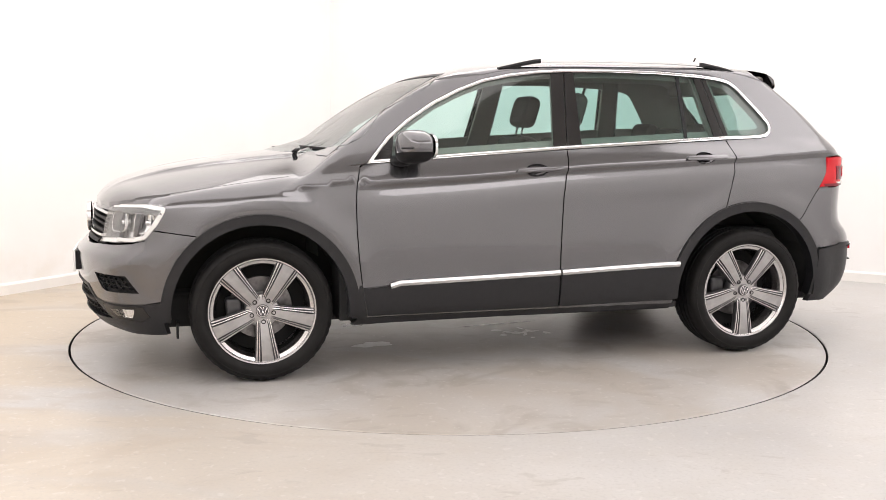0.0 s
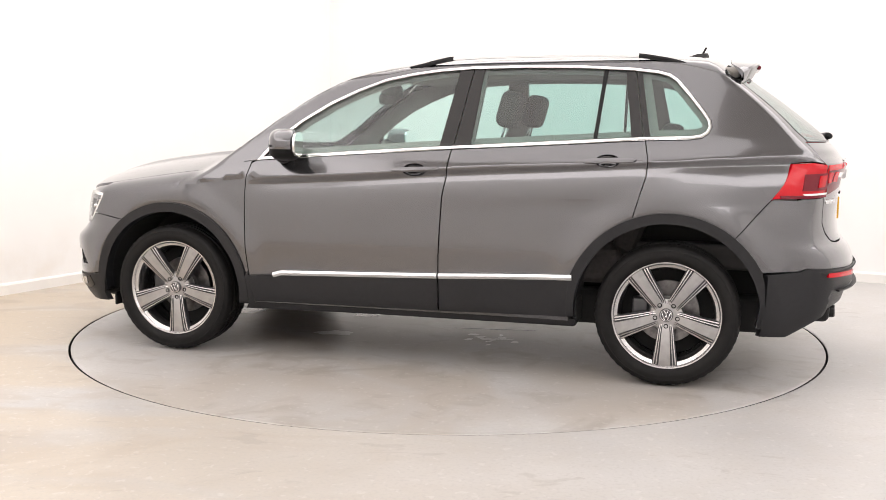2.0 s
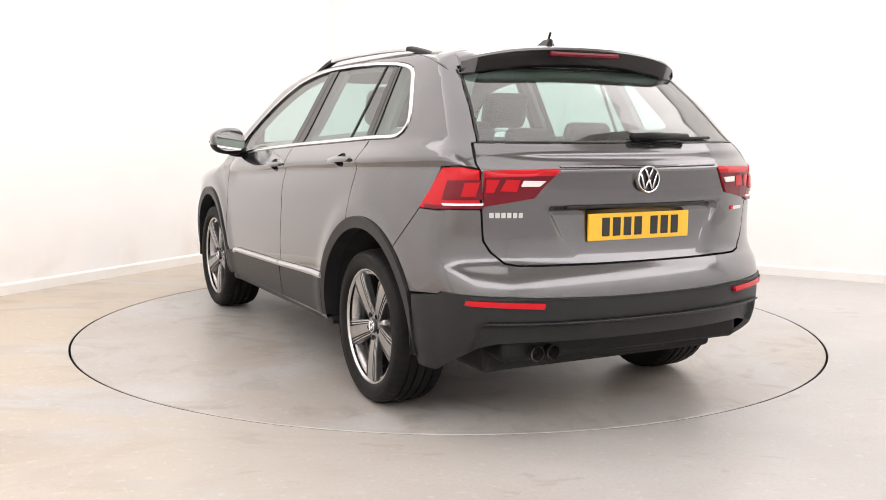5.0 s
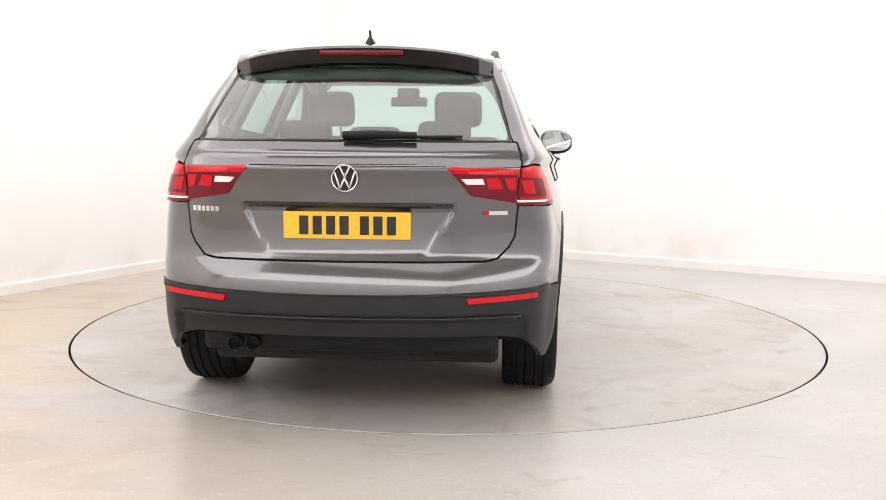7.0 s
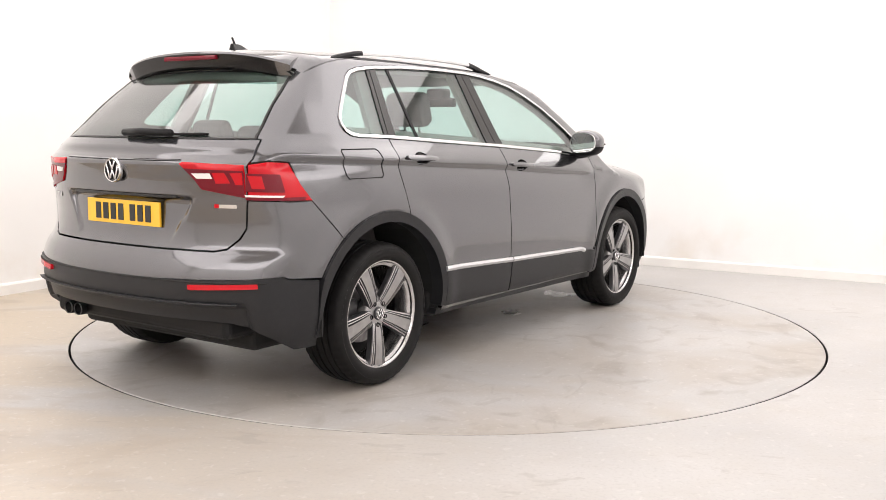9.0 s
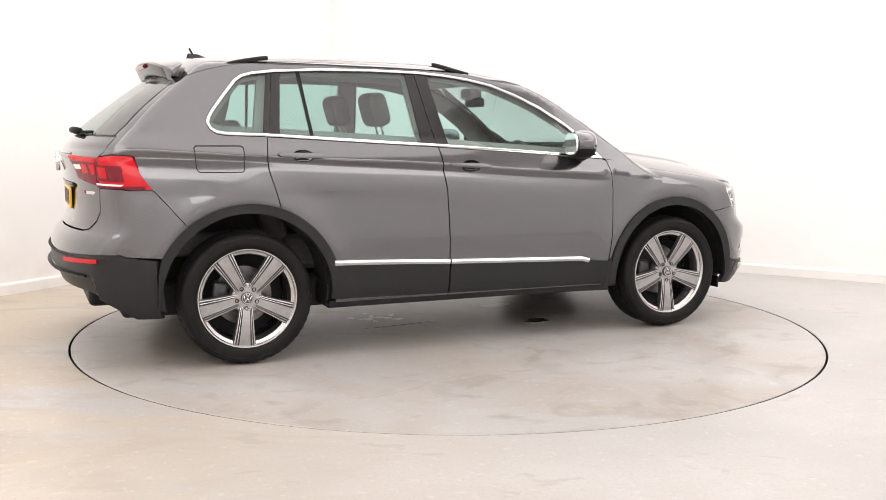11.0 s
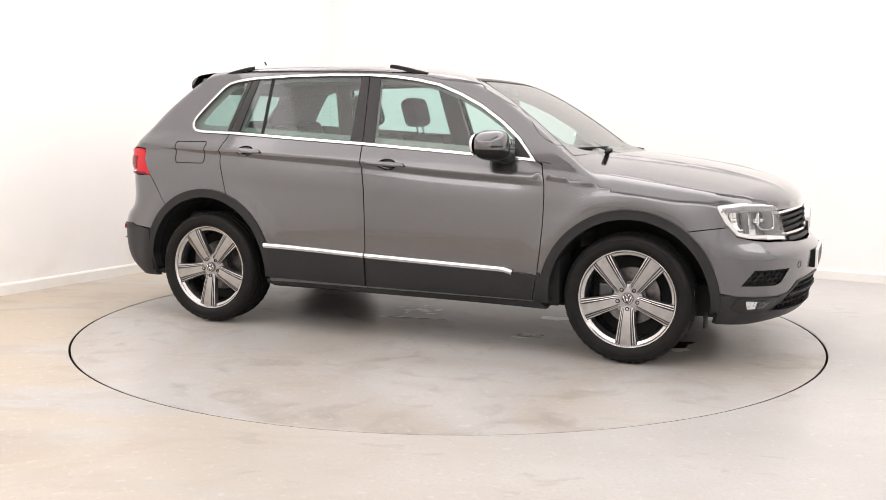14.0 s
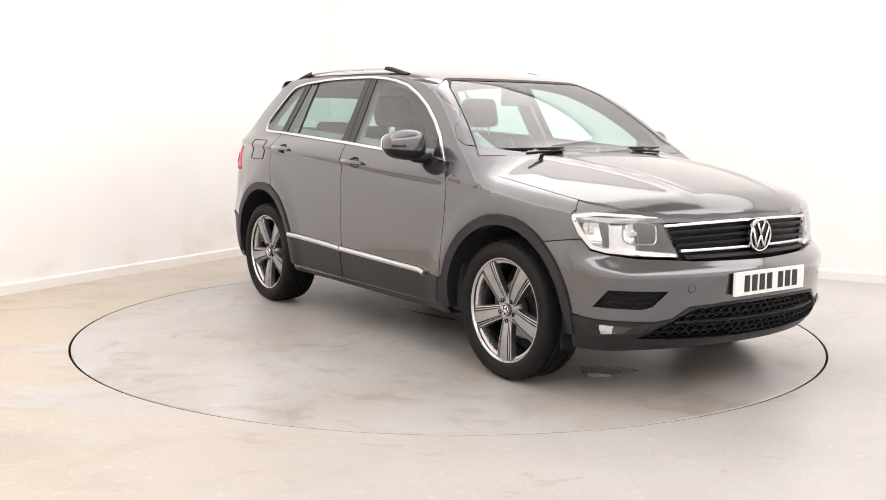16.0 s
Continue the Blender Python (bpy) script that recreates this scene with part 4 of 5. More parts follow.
def build_nose():
    topl = [(0.0, 0.652), mid_nose(2.15, 0.42, 0.658), mid_nose(2.1, 0.47, 0.664), mid_nose(2.02, 0.65, 0.672), mid_nose(1.96, 0.78, 0.688), mid_nose(1.89, 0.82, 0.706), mid_nose(1.855, 0.845, 0.755), mid_nose(1.785, 0.87, 0.747), mid_nose(1.64, 0.895, 0.726)]
    a = [(x, z) for x, z in arc(*FA, 0.476, 52, 8, 12)]
    sidel = [mid_nose(x, 0.885, z) for x, z in a]
    bot = [mid_nose(1.9, 0.83, 0.4), mid_nose(2.0, 0.77, 0.395), mid_nose(2.07, 0.6, 0.39), mid_nose(2.1, 0.52, 0.4), mid_nose(2.13, 0.44, 0.455), mid_nose(2.2, 0.25, 0.468), (0.0, 0.472)]
    half = topl + sidel + bot
    full = half + [(-u, v) for u, v in half[::-1] if u > 1e-6]
    vent = [mid_nose(1.93, 0.84, 0.455), mid_nose(1.97, 0.78, 0.535), mid_nose(2.08, 0.53, 0.53), mid_nose(2.06, 0.6, 0.46), mid_nose(2.04, 0.64, 0.448)]
    skinpart("front_bumper", full, "nose", PAINT, CAR, step=0.026, holes=[vent, [(-u, v) for u, v in vent]])
    up = [mid_nose(1.815, 0.86, 0.41)] + bot
    lo = [mid_nose(1.80, 0.83, 0.25), mid_nose(1.95, 0.76, 0.245), mid_nose(2.05, 0.55, 0.25), mid_nose(2.1, 0.3, 0.255), (0.0, 0.258)]
    U = up + [(-u, v) for u, v in up[::-1][1:]]
    L = lo + [(-u, v) for u, v in lo[::-1][1:]]
    low_grille = [(0.0, 0.46), mid_nose(2.2, 0.25, 0.456), mid_nose(2.14, 0.42, 0.445), mid_nose(2.06, 0.6, 0.345), mid_nose(2.03, 0.66, 0.312), mid_nose(2.1, 0.5, 0.302), mid_nose(2.18, 0.2, 0.3), (0.0, 0.3)]
    G = low_grille + [(-u, v) for u, v in low_grille[::-1] if u > 1e-6]
    skinpart("front_lower_bumper", U + L[::-1], "nose", CLAD, CAR, "dark grey plastic lower bumper", off=0.004, gap=0, step=0.03, flange=0.03, holes=[G])
    skinpart("lower_grille", G, "nose", BLACK, CAR, "black honeycomb lower grille", off=-0.03, gap=-0.01, step=0.05, flange=0.0)
    for s in (1, -1):
        skinpart("bumper_vent", vent, "nose", BLACK, CAR, "black honeycomb bumper vent", off=-0.02, gap=-0.006, flange=0, side=s, step=0.05)
    grille = [(0.0, 0.66), (0.40, 0.664), (0.455, 0.668), (0.53, 0.8), (0.52, 0.832), (0.3, 0.848), (0.0, 0.852)]
    grille = grille + [(-y, z) for y, z in grille[::-1][1:-1]]
    skinpart("grille", grille, "face", BLACK, CAR, "black radiator grille with chrome bars", off=-0.035, gap=-0.01, flange=0, step=0.05)
    skinpart("bonnet_shut_panel", [(-1.0, 0.83), (1.0, 0.83), (1.0, 0.92), (0.6, 0.965), (-0.6, 0.965), (-1.0, 0.92)], "nose", PAINT, CAR, off=-0.008, gap=0, flange=0, step=0.04)
    for s in (1, -1):
        lamp = [mid_nose(2.09, 0.46, 0.67), mid_nose(2.02, 0.65, 0.677), mid_nose(1.96, 0.78, 0.692), mid_nose(1.885, 0.82, 0.712), mid_nose(1.83, 0.845, 0.776), mid_nose(1.785, 0.85, 0.857), mid_nose(1.80, 0.84, 0.88),
                mid_nose(1.87, 0.77, 0.882), mid_nose(1.98, 0.62, 0.868), mid_nose(2.06, 0.53, 0.848)]
        h = skinpart("headlight", lamp, "nose", CLEAR, CAR, "clear headlight with bright reflectors", off=0.0, gap=0.003, flange=0.004, side=s, step=0.04)
        skinpart("housing", lamp, "nose", LAMPWHITE, h, "bright reflector housing", off=-0.05, gap=0.0, flange=0, side=s, step=0.04)


build_nose()


def build_lamps_rear():
    for s in (1, -1):
        outer = [mid_tail(-1.81, 0.86, 0.927), mid_tail(-1.95, 0.81, 0.932), tail_back(0.694, 0.937), tail_back(0.703, 1.088), mid_tail(-1.99, 0.76, 1.1), mid_tail(-1.92, 0.82, 1.094), mid_tail(-1.865, 0.84, 1.0)]
        skinpart("tail_light", outer, "tail", REDLENS, CAR, "red tail light on the corner", off=0.004, gap=0.002, flange=0.02, side=s, step=0.03)
        inner = [(0.688, 0.942), (0.5, 0.975), (0.455, 1.03), (0.405, 1.088), (0.42, 1.097), (0.692, 1.088)]
        skinpart("tail_light", inner, "back", REDLENS, CAR, "red tail light on the tailgate", off=0.006, gap=0.002, flange=0.02, side=s, step=0.03)


build_lamps_rear()


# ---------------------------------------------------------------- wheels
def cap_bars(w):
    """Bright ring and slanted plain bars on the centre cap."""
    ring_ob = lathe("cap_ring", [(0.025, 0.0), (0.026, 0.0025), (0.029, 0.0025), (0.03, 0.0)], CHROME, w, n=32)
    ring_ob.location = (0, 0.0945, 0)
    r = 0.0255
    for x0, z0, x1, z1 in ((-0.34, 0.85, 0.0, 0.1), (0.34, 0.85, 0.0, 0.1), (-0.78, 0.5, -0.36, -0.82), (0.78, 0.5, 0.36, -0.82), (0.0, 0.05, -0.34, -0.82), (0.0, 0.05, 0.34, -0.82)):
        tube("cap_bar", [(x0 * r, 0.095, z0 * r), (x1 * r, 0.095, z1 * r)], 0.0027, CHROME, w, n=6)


def build_wheel(s, x, turn=0.0):
    """A wheel whose outer face looks along +y (s = 1) or -y."""
    w = lathe("wheel", [(0.2, -0.11), (0.235, -0.115), (0.243, -0.1), (0.232, -0.08), (0.22, -0.02), (0.222, 0.055), (0.236, 0.085), (0.25, 0.09), (0.261, 0.096), (0.264, 0.104), (0.262, 0.109), (0.256, 0.108), (0.25, 0.1)],
              ALLOY, CAR, "alloy wheel with five wide spokes", n=72)
    R = WHEEL_R
    prof = [(0.245, -0.105), (0.262, -0.118), (0.29, -0.126), (0.32, -0.125), (0.337, -0.116), (0.345, -0.1)]
    for g in (-0.062, -0.022, 0.022, 0.062):
        prof += [(R - 0.002, g - 0.006), (R - 0.011, g - 0.0045), (R - 0.011, g + 0.0045), (R - 0.002, g + 0.006)]
    prof += [(0.345, 0.1), (0.337, 0.116), (0.325, 0.123), (0.318, 0.1255), (0.316, 0.124), (0.30, 0.1265), (0.285, 0.1245), (0.272, 0.118), (0.264, 0.108), (0.258, 0.1)]
    ty = lathe("tyre", prof, RUBBER, w, "black rubber tyre with shoulder blocks", n=144)
    for i, v in enumerate(ty.data.vertices):
        seg = i // len(prof)
        if abs(v.co.y) > 0.066 and math.hypot(v.co.x, v.co.z) > 0.335 and seg % 3 == 0:
            v.co.x, v.co.z = v.co.x * 0.991, v.co.z * 0.991
    # spokes
    sec = [(-1.0, -0.035), (-0.98, -0.008), (-0.92, -0.003), (-0.82, -0.002), (-0.78, -0.008), (-0.73, -0.008), (-0.69, -0.001), (-0.62, 0.0), (-0.58, -0.006), (-0.53, -0.006), (-0.48, 0.002), (0.48, 0.002), (0.53, -0.006), (0.58, -0.006), (0.62, 0.0), (0.69, -0.001), (0.73, -0.008), (0.78, -0.008), (0.82, -0.002), (0.92, -0.003), (0.98, -0.008), (1.0, -0.035)]
    smat = [1, 1, 0, 1, 1, 1, 0, 1, 1, 1, 2, 1, 1, 1, 0, 1, 1, 1, 0, 1, 1]
    stations = [(0.036, 0.023, 0.076), (0.055, 0.032, 0.081), (0.075, 0.0375, 0.085), (0.1, 0.041, 0.09), (0.14, 0.046, 0.095), (0.19, 0.053, 0.099), (0.23, 0.059, 0.1), (0.256, 0.063, 0.099)]
    v, f, mi = [], [], []
    k = len(sec)
    for r, hw, y in stations:
        for a, b in sec:
            v.append((a * hw, y + b, -math.sqrt(max(r * r - (a * hw) ** 2, 1e-6))))
    for i in range(len(stations) - 1):
        for j in range(k - 1):
            f.append((i * k + j, i * k + j + 1, (i + 1) * k + j + 1, (i + 1) * k + j))
            mi.append(smat[j])
    first = None
    for i in range(5):
        if first is None:
            sp = raw("spoke", v, f, [ALLOY, ALLOYDARK, ALLOYMID], w, "machined and grey lacquered spoke", smooth=False, mats=mi)
            first = sp
        else:
            sp = new("spoke", first.data)
            sp["label"] = first["label"]
            sp.parent = w
        sp.matrix_basis = Matrix.Rotation(radians(72 * i), 4, "Y")
    lathe("hub", [(0.0, 0.08), (0.05, 0.08), (0.078, 0.072), (0.085, 0.06), (0.085, 0.02)], ALLOYMID, w, n=40)
    cap = lathe("centre_cap", [(0.0, 0.0), (0.03, 0.0), (0.033, -0.004), (0.033, -0.02)], ALLOYDARK, w, "grey centre cap with a bright emblem", n=32)
    cap.location = (0, 0.094, 0)
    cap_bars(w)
    for i in range(5):
        b = lathe("wheel_bolt", [(0.0, -0.006), (0.006, -0.006), (0.0075, 0.004), (0.0105, 0.004), (0.012, 0.0), (0.012, -0.03)], BLACK, w, "dark wheel bolt", n=12)
        t = radians(54 + 72 * i)
        b.location = (0.056 * math.cos(t), 0.084, 0.056 * math.sin(t))
    lathe("brake_disc", [(0.06, 0.0), (0.075, 0.0), (0.08, -0.02), (0.155, -0.02), (0.157, -0.03)], STEEL, w, "steel brake disc", n=48)
    boxpart("brake_caliper", (0.09, -0.05, -0.07), (0.17, 0.03, 0.07), ALLOYDARK, w, 0.015, "grey brake caliper")
    lathe("wheel_back", [(0.0, -0.06), (0.225, -0.07)], DARK, w, n=32)
    w.matrix_basis = pose(x, s * 0.762, WHEEL_R) @ (Matrix.Rotation(math.pi, 4, "Z") if s < 0 else Matrix.Identity(4)) @ Matrix.Rotation(radians(turn), 4, "Y")
    return w


for s, x, t in ((1, WHEEL_X, 5), (1, -WHEEL_X, 0), (-1, WHEEL_X, 0), (-1, -WHEEL_X, -5)):
    build_wheel(s, x, t)

# underbody and cabin floor
boxpart("underbody", (-1.95, -0.62, 0.24), (1.95, 0.62, 0.42), DARK, CAR, 0.03, "black underbody tray")
boxpart("underbody", (-0.9, -0.83, 0.26), (0.9, 0.83, 0.4), DARK, CAR, 0.02)




# ---------------------------------------------------------------- mirrors, rails, spoiler
def build_mirror(s):
    nu, nv = 40, 24
    v, f, mi = [], [], []

    def sp(a, e):
        return math.copysign(abs(a) ** e, a)
    for i in range(nv + 1):
        ph = -math.pi / 2 + math.pi * i / nv
        for j in range(nu):
            th = 2 * math.pi * j / nu
            x = sp(math.cos(ph), 0.55) * sp(math.cos(th), 0.7)
            y = sp(math.cos(ph), 0.55) * sp(math.sin(th), 0.7)
            z = sp(math.sin(ph), 0.75)
            low = 1 + 0.06 * max(0.0, -y) - 0.4 * max(0.0, y) ** 1.4 * (z > 0) - 0.12 * max(0.0, y) * (z < 0)
            px = 0.605 + (0.09 if x > 0 else 0.072) * x * (1 - 0.18 * max(0.0, x) * abs(y)) - 0.02 * y
            v.append((px, s * (0.975 + 0.108 * y), 1.155 + 0.082 * z * low + 0.006 * y))
    for i in range(nv):
        for j in range(nu):
            q = (i * nu + j, i * nu + (j + 1) % nu, (i + 1) * nu + (j + 1) % nu, (i + 1) * nu + j)
            f.append(q if s > 0 else q[::-1])
            mi.append(0 if i >= 10 else 1)
    m = raw("door_mirror", v, f, [PAINT, BLACK], CAR, "grey and black door mirror", mats=mi)
    # glass on the rearward face
    g, n = [], 28
    for j in range(n):
        t = 2 * math.pi * j / n
        g.append((0.529 - 0.016 * sp(math.sin(t), 0.6), s * (0.975 + 0.092 * sp(math.sin(t), 0.6)), 1.158 + 0.063 * sp(math.cos(t), 0.7) * (1 - 0.2 * max(0, math.sin(t)))))
    rim = [(x + 0.012, y, z) for x, y, z in g]
    raw("mirror_glass", g + rim, [tuple(range(n))] + [(j, (j + 1) % n, n + (j + 1) % n, n + j) for j in range(n)], MIRROR, m, "silvered mirror glass", smooth=False)
    tube("mirror_foot", [(0.67, s * 0.845, 1.085), (0.655, s * 0.89, 1.082), (0.64, s * 0.93, 1.088), (0.625, s * 0.97, 1.115)], 0.038, BLACK, m, "black mirror foot", n=12, flat=0.75)
    tube("indicator", [(0.69 - 0.02, s * 0.90, 1.152), (0.688, s * 0.95, 1.15), (0.675, s * 1.02, 1.15), (0.64, s * 1.075, 1.15)], 0.006, CLAD, m, n=6)


def build_rail(s):
    y = 0.585
    rail = new("roof_rail")
    rail.parent = CAR
    path = [(0.05, 1.572), (-0.03, 1.59), (-0.1, 1.607), (-0.19, 1.622), (-0.5, 1.632), (-0.8, 1.634), (-1.15, 1.627), (-1.25, 1.613), (-1.33, 1.597), (-1.38, 1.582)]
    line = curve([q[0] for q in path][::-1], [q[1] for q in path][::-1])

    def bar(name, x0, x1, mat, label, under):
        v, f = [], []
        n = 24
        for i in range(n + 1):
            x = x0 + (x1 - x0) * i / n
            z = float(line(x))
            b = max(z - 0.022, float(line(x)) - 0.022) if not under else max(1.566, z - 0.024)
            w = 0.017
            for dy, dz in ((-w, b - z), (-w, -0.006), (-w + 0.006, 0), (w - 0.006, -0.002), (w, -0.01), (w, b - z)):
                v.append((x, s * (y + dy - 0.02 * (x + 0.6) ** 2), z + dz))
        for i in range(n):
            for j in range(6):
                f.append((i * 6 + j, i * 6 + (j + 1) % 6, i * 6 + 6 + (j + 1) % 6, i * 6 + 6 + j))
        f += [tuple(range(6)), tuple(n * 6 + j for j in range(6))]
        return raw(name, v, f, mat, rail, label, smooth=False)
    bar("rail_end", 0.05, -0.19, BLACK, "black rail end", True)
    bar("rail_bar", -0.19, -1.15, BRUSHED, "bright anodised rail bar", False)
    bar("rail_end", -1.15, -1.38, BLACK, "black rail end", True)


for s in (1, -1):
    build_mirror(s)
    build_rail(s)


def build_spoiler():
    v, f, mi = [], [], []
    n = 36
    for i in range(n + 1):
        y = -0.578 + 1.156 * i / n
        a = abs(y)
        top = 1.61 - 0.1 * a ** 2 - 0.27 * a ** 4
        bow = 0.14 * a ** 2 + 0.24 * a ** 4
        e = max(0, (a - 0.5) / 0.078)
        v += [(-1.6, y, 1.617 - 0.1 * a ** 2 - 0.12 * a ** 4), (-1.67 + bow * 0.5, y, top + 0.006), (-1.742 + bow + 0.02 * e, y, top - 0.006), (-1.749 + bow + 0.02 * e, y, top - 0.016),
              (-1.736 + bow + 0.01 * e, y, top - 0.045 + 0.01 * e), (-1.72 + bow, y, top - 0.078 + 0.012 * e), (-1.70 + bow, y, top - 0.09 + 0.012 * e), (-1.66, y, top - 0.05)]
    k = 8
    for i in range(n):
        for j in range(k - 1):
            f.append((i * k + j, i * k + j + 1, i * k + k + j + 1, i * k + k + j))
            # faces under the lip are coloured gloss black to stand for their shade
            mi.append(0 if j < 3 or i in (0, 1, n - 2, n - 1) else 1)
    f += [tuple(range(k)), tuple(n * k + j for j in range(k))[::-1]]
    mi += [0, 0]
    sp = raw("roof_spoiler", v, f, [PAINT, GLOSSBLACK], CAR, "grey roof spoiler, its shaded underside coloured black", mats=mi)
    sp.data.set_sharp_from_angle(angle=radians(32))
    boxpart("brake_light", (-1.752, -0.185, 1.563), (-1.727, 0.185, 1.584), REDDEEP, sp, 0.006, "red high-level brake light")
    boxpart("lens_strip", (-1.7535, -0.165, 1.569), (-1.742, 0.165, 1.579), REDDEEP, sp, 0.004, "brighter red strip of lamps")
    # aerial
    verts = [(-1.34, 0, 1.634), (-1.38, 0.024, 1.632), (-1.47, 0.026, 1.628), (-1.49, 0, 1.626), (-1.47, -0.026, 1.628), (-1.38, -0.024, 1.632), (-1.42, 0.01, 1.66), (-1.47, 0.008, 1.664), (-1.47, -0.008, 1.664), (-1.42, -0.01, 1.66), (-1.478, 0, 1.662)]
    faces = [(0, 1, 6), (1, 2, 7, 6), (2, 3, 10, 7), (3, 4, 8, 10), (4, 5, 9, 8), (5, 0, 9), (0, 6, 9), (6, 7, 8, 9), (7, 10, 8)]
    base = raw("aerial", verts, faces, GLOSSBLACK, CAR, "short black roof aerial", smooth=False)
    tube("rod", [(-1.445, 0, 1.65), (-1.455, 0, 1.67), (-1.468, 0, 1.694)], 0.0055, BLACK, base, n=8)


build_spoiler()


# ---------------------------------------------------------------- wipers, plates, emblem, exhaust
def build_rear_details():
    P = lambda y, z, o=0.0: tuple(project("back", [(y, z)], o)[0][0])
    w = tube("rear_wiper", [P(0.02, 1.218, 0.025), P(-0.1, 1.222, 0.035), P(-0.28, 1.217, 0.03)], 0.021, BLACK, CAR, "black rear wiper", n=10, flat=0.8)
    tube("wiper_blade", [P(-0.02, 1.205, 0.012), P(-0.25, 1.212, 0.014), P(-0.46, 1.214, 0.012)], 0.007, BLACK, w, n=6)
    # number plate with plain bars
    pl = new("rear_number_plate")
    pl.parent = CAR
    pl["label"] = "yellow number plate with black bars"
    x = -2.158
    boxpart("plate", (x - 0.006, -0.26, 0.799), (x + 0.006, 0.26, 0.91), YELLOW, pl, 0.003, "yellow plate")
    for i in range(7):
        y = 0.195 - i * 0.055 - (0.028 if i > 3 else 0)
        boxpart("plate_bar", (x - 0.0085, y - 0.038, 0.817), (x - 0.002, y - 0.001, 0.893), INK, pl, 0.0, "black bar")
    bx = float(P(0, 1.05)[0])
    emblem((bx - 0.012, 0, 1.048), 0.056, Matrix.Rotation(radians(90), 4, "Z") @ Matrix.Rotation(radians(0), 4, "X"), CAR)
    # raised model lettering drawn as plain bars
    for i in range(6):
        y = 0.665 - i * 0.0215
        skinpart("badge_bar", [(y, 0.9), (y - 0.016, 0.9), (y - 0.016, 0.921), (y, 0.921)], "back", CHROME, CAR, "bright raised bar", off=0.004, gap=0, flange=0.006)
    skinpart("badge_bar", [(-0.575, 0.898), (-0.65, 0.898), (-0.65, 0.914), (-0.575, 0.914)], "back", CHROME, CAR, "bright raised bar", off=0.004, gap=0, flange=0.006)
    skinpart("badge_bar", [(-0.553, 0.898), (-0.573, 0.898), (-0.573, 0.914), (-0.553, 0.914)], "back", REDLENS, CAR, "red raised bar", off=0.004, gap=0, flange=0.006)
    # flush black strip for the dark of the grip recess above the plate, and strip under the window
    band("tailgate_grip", [(0.36, 0.945), (-0.36, 0.945)], 0.012, "back", GLOSSBLACK, CAR, "black strip drawn for the dark tailgate grip recess", off=0.001, depth=0.02, closed=False)
    band("tailgate_crease", [(0.40, 1.106), (0, 1.104), (-0.40, 1.106)], 0.006, "back", PAINT, CAR, off=0.004, depth=0.012, closed=False)
    for s in (1, -1):
        r = [mid_tail(-2.16, 0.465, 0.571), mid_tail(-2.03, 0.735, 0.583), mid_tail(-2.02, 0.73, 0.562), mid_tail(-2.16, 0.47, 0.548)]
        skinpart("rear_reflector", r, "tail", REDLENS, CAR, "red bumper reflector", off=0.012, gap=0, flange=0.014, side=s, step=0.03)
    for y in (0.477, 0.401):
        t = lathe("exhaust_tip", [(0.026, -0.14), (0.027, 0.0), (0.0295, 0.006), (0.032, 0.0), (0.032, -0.15)], [STEEL, BLACK], CAR, "dark exhaust tip with a bright rim", n=28, mats=[1, 0, 0, 1])
        t.matrix_basis = pose(-2.14, y, 0.352, 0, 0, 90) @ pose(0, 0, 0, 0, 0, 0)
        lathe("bore", [(0.0, -0.1), (0.0265, -0.1), (0.0262, -0.01)], DARK, t, n=20)
    boxpart("diffuser", (-2.11, -0.62, 0.315), (-1.85, 0.62, 0.42), BLACK, CAR, 0.03, "black plastic under the bumper")
    boxpart("silencer", (-1.98, -0.35, 0.26), (-1.7, 0.3, 0.36), DARK, CAR, 0.04, "dark exhaust silencer")


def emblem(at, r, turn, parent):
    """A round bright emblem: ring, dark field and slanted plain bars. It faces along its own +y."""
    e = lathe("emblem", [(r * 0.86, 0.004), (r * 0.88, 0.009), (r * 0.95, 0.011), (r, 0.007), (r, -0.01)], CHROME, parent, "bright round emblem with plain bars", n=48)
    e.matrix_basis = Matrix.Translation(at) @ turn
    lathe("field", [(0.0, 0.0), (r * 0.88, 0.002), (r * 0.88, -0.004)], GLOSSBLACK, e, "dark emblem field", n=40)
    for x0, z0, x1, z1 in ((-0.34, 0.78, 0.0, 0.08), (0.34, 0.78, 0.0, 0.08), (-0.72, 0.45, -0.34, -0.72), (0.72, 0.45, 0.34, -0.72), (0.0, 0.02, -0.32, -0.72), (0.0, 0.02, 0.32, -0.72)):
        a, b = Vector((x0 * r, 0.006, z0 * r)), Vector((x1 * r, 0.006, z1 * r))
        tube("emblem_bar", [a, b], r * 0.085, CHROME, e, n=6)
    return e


build_rear_details()


